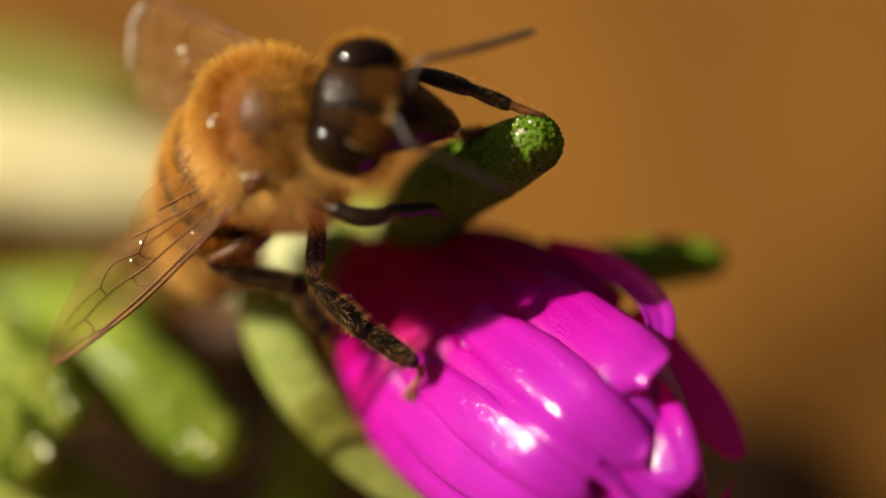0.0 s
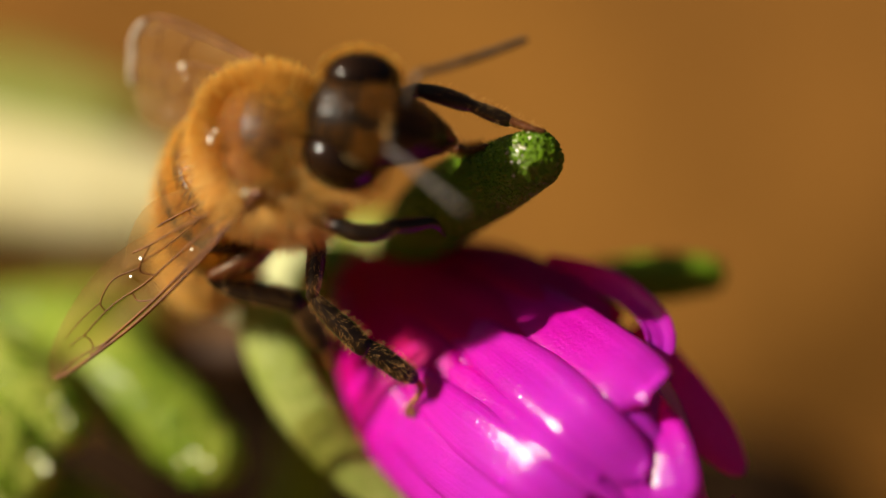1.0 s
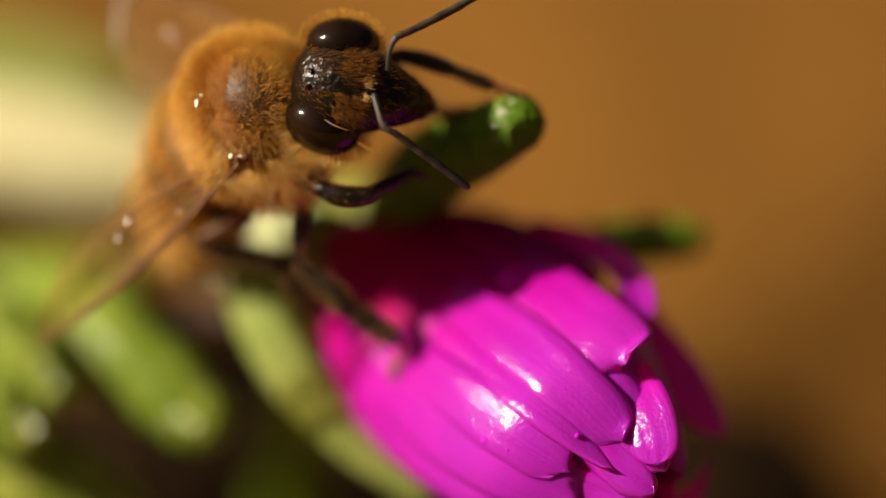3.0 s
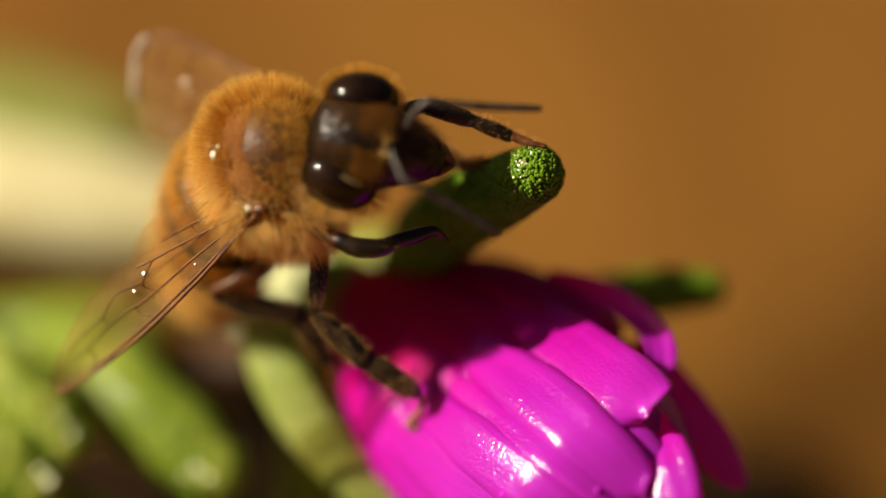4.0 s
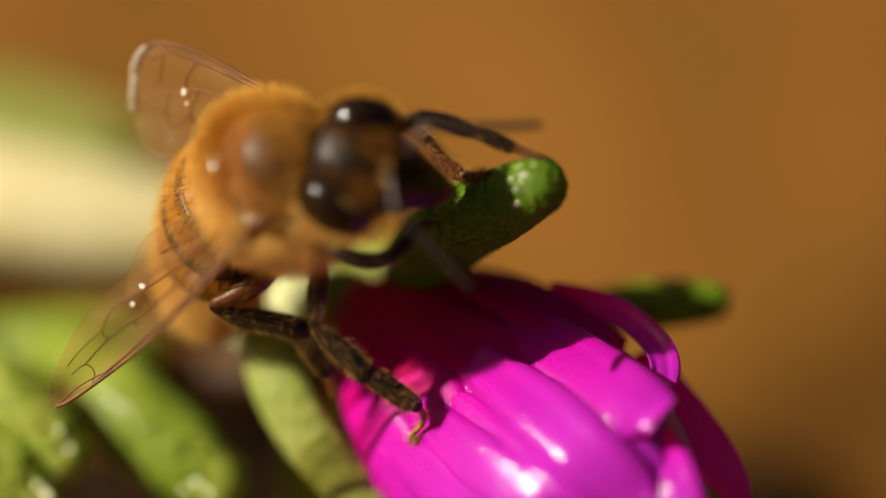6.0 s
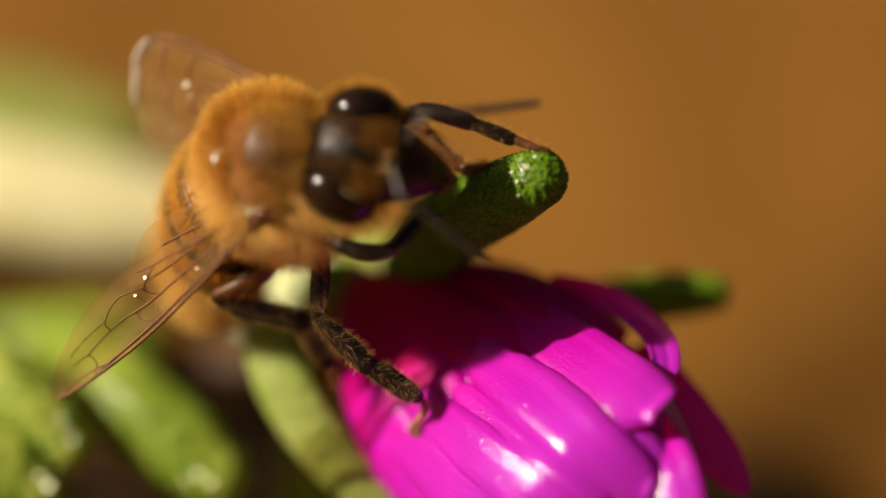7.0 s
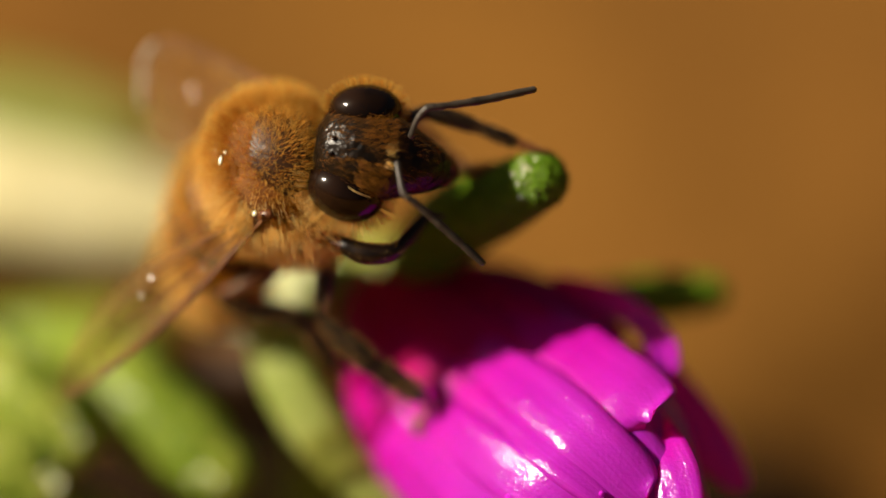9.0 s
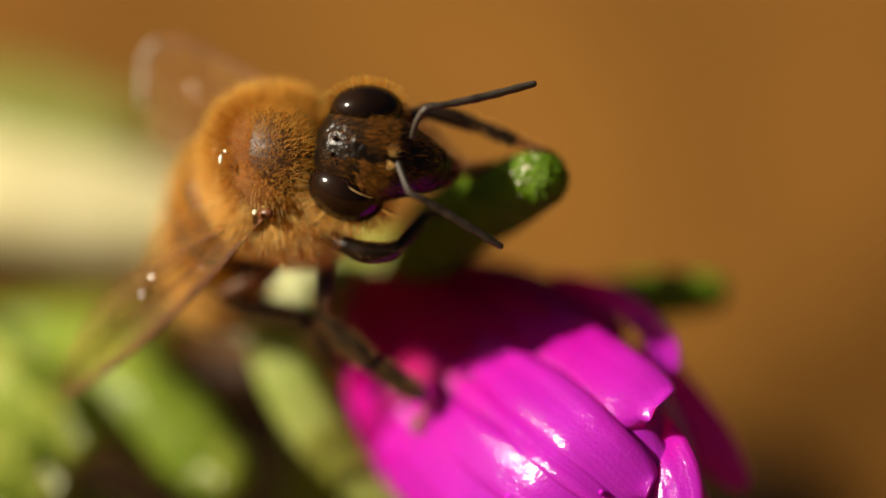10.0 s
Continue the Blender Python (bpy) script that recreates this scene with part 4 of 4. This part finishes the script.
    for s in (-1, 1):
        bm = bmesh.new()
        p = skull + hd * 2.2 + hl * s * 0.34 - hf * 0.1
        tube(bm, ((*p, .2), (*(p + hd * 0.4 - hf * 0.1 - hl * s * 0.05), .2), (*(p + hd * 0.8 - hf * 0.3 - hl * s * 0.3), .12)), 12, 10, 0.7)
        part("mandible", bm, BROWN, head, "reddish-brown mandible")
    tufts = []
    for s in (-1, 1):
        for p, n in on_blob(rng, 36, skull + hd * 0.75 + hl * s * 0.16 + hf * 1.1, (hd, hl, hf), (.09, .07, .04)):
            tufts.append((p, (hf + hd * 0.8 + hl * s * 0.2).normalized()))
    part("tuft", hairs("tuft", tufts, rng, 0.42, 0.007, wild=0.25), PALE_FUR, head, "pale hair tuft between the antennae", kind="stuff")
    # Antennae, each turning at its socket.
    for key, rows in (("near_antenna", ((-1.282, 2.391, 3.3), (-1.202, 1.945, 3.5), (-1.075, 1.517, 3.6), (-0.728, 1.249, 3.5), (0.095, 0.523, 3.1), (1.08, -0.365, 2.7))),
                      ("far_antenna", ((-0.888, 3.188, 3), (-0.729, 3.628, 3.2), (-0.443, 3.943, 3.3), (0.032, 4.008, 3.2), (1.206, 4.205, 2.9), (2.561, 4.501, 2.5)))):
        bm = bmesh.new()
        r = (0.10, 0.08, 0.10, 0.10, 0.115, 0.10)
        s = glide([(*p, q) for p, q in zip(rows, r)], 34)
        rows2 = [(x, y, z, w * (1.0 + (0.10 if i % 3 == 1 and i > 12 else 0.0))) for i, (x, y, z, w) in enumerate(s)]
        tube(bm, rows2, 68, 10)
        body[key] = part("antenna", bm, GREY, head, "grey-black elbowed antenna", origin=rows[0])
    return body


def hair_of_face():
    return hair_material("brown face hair", (0.15, 0.048, 0.005), (0.6, 0.25, 0.032), 0.42)


BODY = bee()


def motions():
    """Keys what moves: the bee's head, antennae and one front foot."""
    ob = BODY["head"]
    neck = ob.location.copy()

    def nod(x, y, turn):
        """The head shifted by millimetres and turned by degrees."""
        return pose(neck.x + x * MM, neck.y + y * MM, neck.z, 0, 0, turn)

    walk(ob, [(0, nod(0.194, 0.258, 0)), (0.5, nod(0.161, 0.274, 0)), (1, nod(0.097, 0.290, 0)), (1.5, nod(0.065, 0.290,
              0)), (2, nod(0.000, 0.274, 0)), (2.5, nod(-0.016, 0.274, 0)), (3, nod(0.032, 0.274, 0)), (3.2, nod(0.000,
              0.226, 0)), (4.3, nod(0.032, 0.194, -4)), (4.5, nod(-0.048, 0.161, -7)), (5, nod(-0.032, 0.000, -7)), (5.5,
              nod(0.016, -0.065, -5)), (5.7, nod(0.016, -0.065, -5)), (6.8, nod(0.000, -0.048, -3)), (7, nod(0.000, -0.040,
              -3)), (7.5, nod(-0.016, 0.024, -2)), (8, nod(0.032, 0.000, -0.8)), (8.5, nod(0.048, 0.000, 0)), (9, nod(0.000,
              0.000, 0)), (9.5, nod(0.000, 0.000, 0)), (10, nod(0.032, -0.048, 0))])
    ob = BODY["near_antenna"]
    home, rest = ob.location.copy(), Vector((2.363, -2.756, -0.600))

    def aim(x, y, z):
        """Points the antenna's tip along a way."""
        return Matrix.Translation(home) @ rest.rotation_difference(Vector((x, y, z))).to_matrix().to_4x4()

    walk(ob, [(0, aim(3.05, -2.02, -0.37)), (0.3, aim(3.03, -2.06, -0.37)), (0.5, aim(2.44, -2.04, 1.85)), (0.8, aim(1.86, -1.86, 2.57)),
              (1, aim(1.95, -2.19, 2.22)), (1.3, aim(2.23, -2.34, 1.77)), (1.5, aim(2.56, -2.62, -0.37)), (2, aim(2.45, -2.72, -0.37)),
              (2.4, aim(2.31, -2.84, -0.37)), (2.6, aim(2.82, -2.34, -0.37)), (2.8, aim(2.41, -2.53, -0.60)), (3, aim(2.58, -2.50, -0.60)),
              (3.2, aim(2.60, -2.37, -0.60)), (4.3, aim(3.02, -2.07, -0.37)), (4.5, aim(1.57, -3.31, -0.37)), (4.7, aim(2.44, -2.73, -0.37)),
              (5, aim(2.14, -2.97, -0.37)), (5.5, aim(2.38, -2.78, -0.37)), (5.7, aim(2.34, -2.81, -0.37)), (6.8, aim(2.69, -2.49, -0.37)),
              (7, aim(2.72, -2.45, -0.37)), (7.5, aim(2.82, -2.34, -0.37)), (8, aim(2.94, -2.18, -0.37)), (8.5, aim(2.66, -2.51, -0.37)),
              (9, aim(2.38, -2.77, -0.44)), (9.2, aim(2.17, -2.73, -0.60)), (9.5, aim(2.47, -2.70, -0.37)), (9.7, aim(2.83, -2.32, -0.37)),
              (10, aim(2.86, -2.29, -0.37))])
    ob = BODY["far_antenna"]
    home, rest = ob.location.copy(), Vector((3.449, 1.313, -0.500))

    def aim(x, y, z):
        """Points the antenna's tip along a way."""
        return Matrix.Translation(home) @ rest.rotation_difference(Vector((x, y, z))).to_matrix().to_4x4()

    walk(ob, [(0, aim(3.35, 1.59, -0.37)), (0.5, aim(3.19, 1.89, -0.37)), (1, aim(3.25, 1.77, -0.37)), (1.3, aim(3.32, 1.64, -0.37)),
              (1.5, aim(3.17, 1.91, -0.37)), (2, aim(3.31, 1.50, -0.60)), (2.4, aim(2.70, 1.64, 1.97)), (2.6, aim(3.40, 1.47, -0.37)),
              (2.8, aim(2.96, 1.97, -0.60)), (3, aim(2.74, 2.18, -0.60)), (3.2, aim(2.92, 2.28, -0.37)), (4.3, aim(3.70, 0.16, -0.37)),
              (4.5, aim(3.70, 0.20, -0.37)), (4.7, aim(3.70, 0.14, -0.37)), (5, aim(3.59, 0.90, -0.37)), (5.5, aim(3.67, 0.49, -0.37)),
              (5.7, aim(3.60, 0.87, -0.37)), (6.8, aim(3.51, 1.17, -0.37)), (7, aim(3.50, 1.22, -0.37)), (7.3, aim(3.45, 1.34, -0.37)),
              (7.5, aim(3.25, 1.77, -0.37)), (8, aim(3.33, 1.63, -0.37)), (8.5, aim(3.36, 1.56, -0.37)), (9, aim(3.43, 1.30, -0.60)),
              (9.5, aim(3.42, 1.42, -0.37)), (10, aim(3.40, 1.47, -0.38))])
    ob = BODY["fore_foot"]
    joint = ob.location.copy()
    walk(ob, [(t, pose(*joint, 0, 0, a)) for t, a in ((0.0, -46), (1.0, -44), (2.0, -42), (2.5, -32), (3.2, -22), (4.3, -36), (4.7, -8), (5.5, 0), (10.0, 0))])


motions()
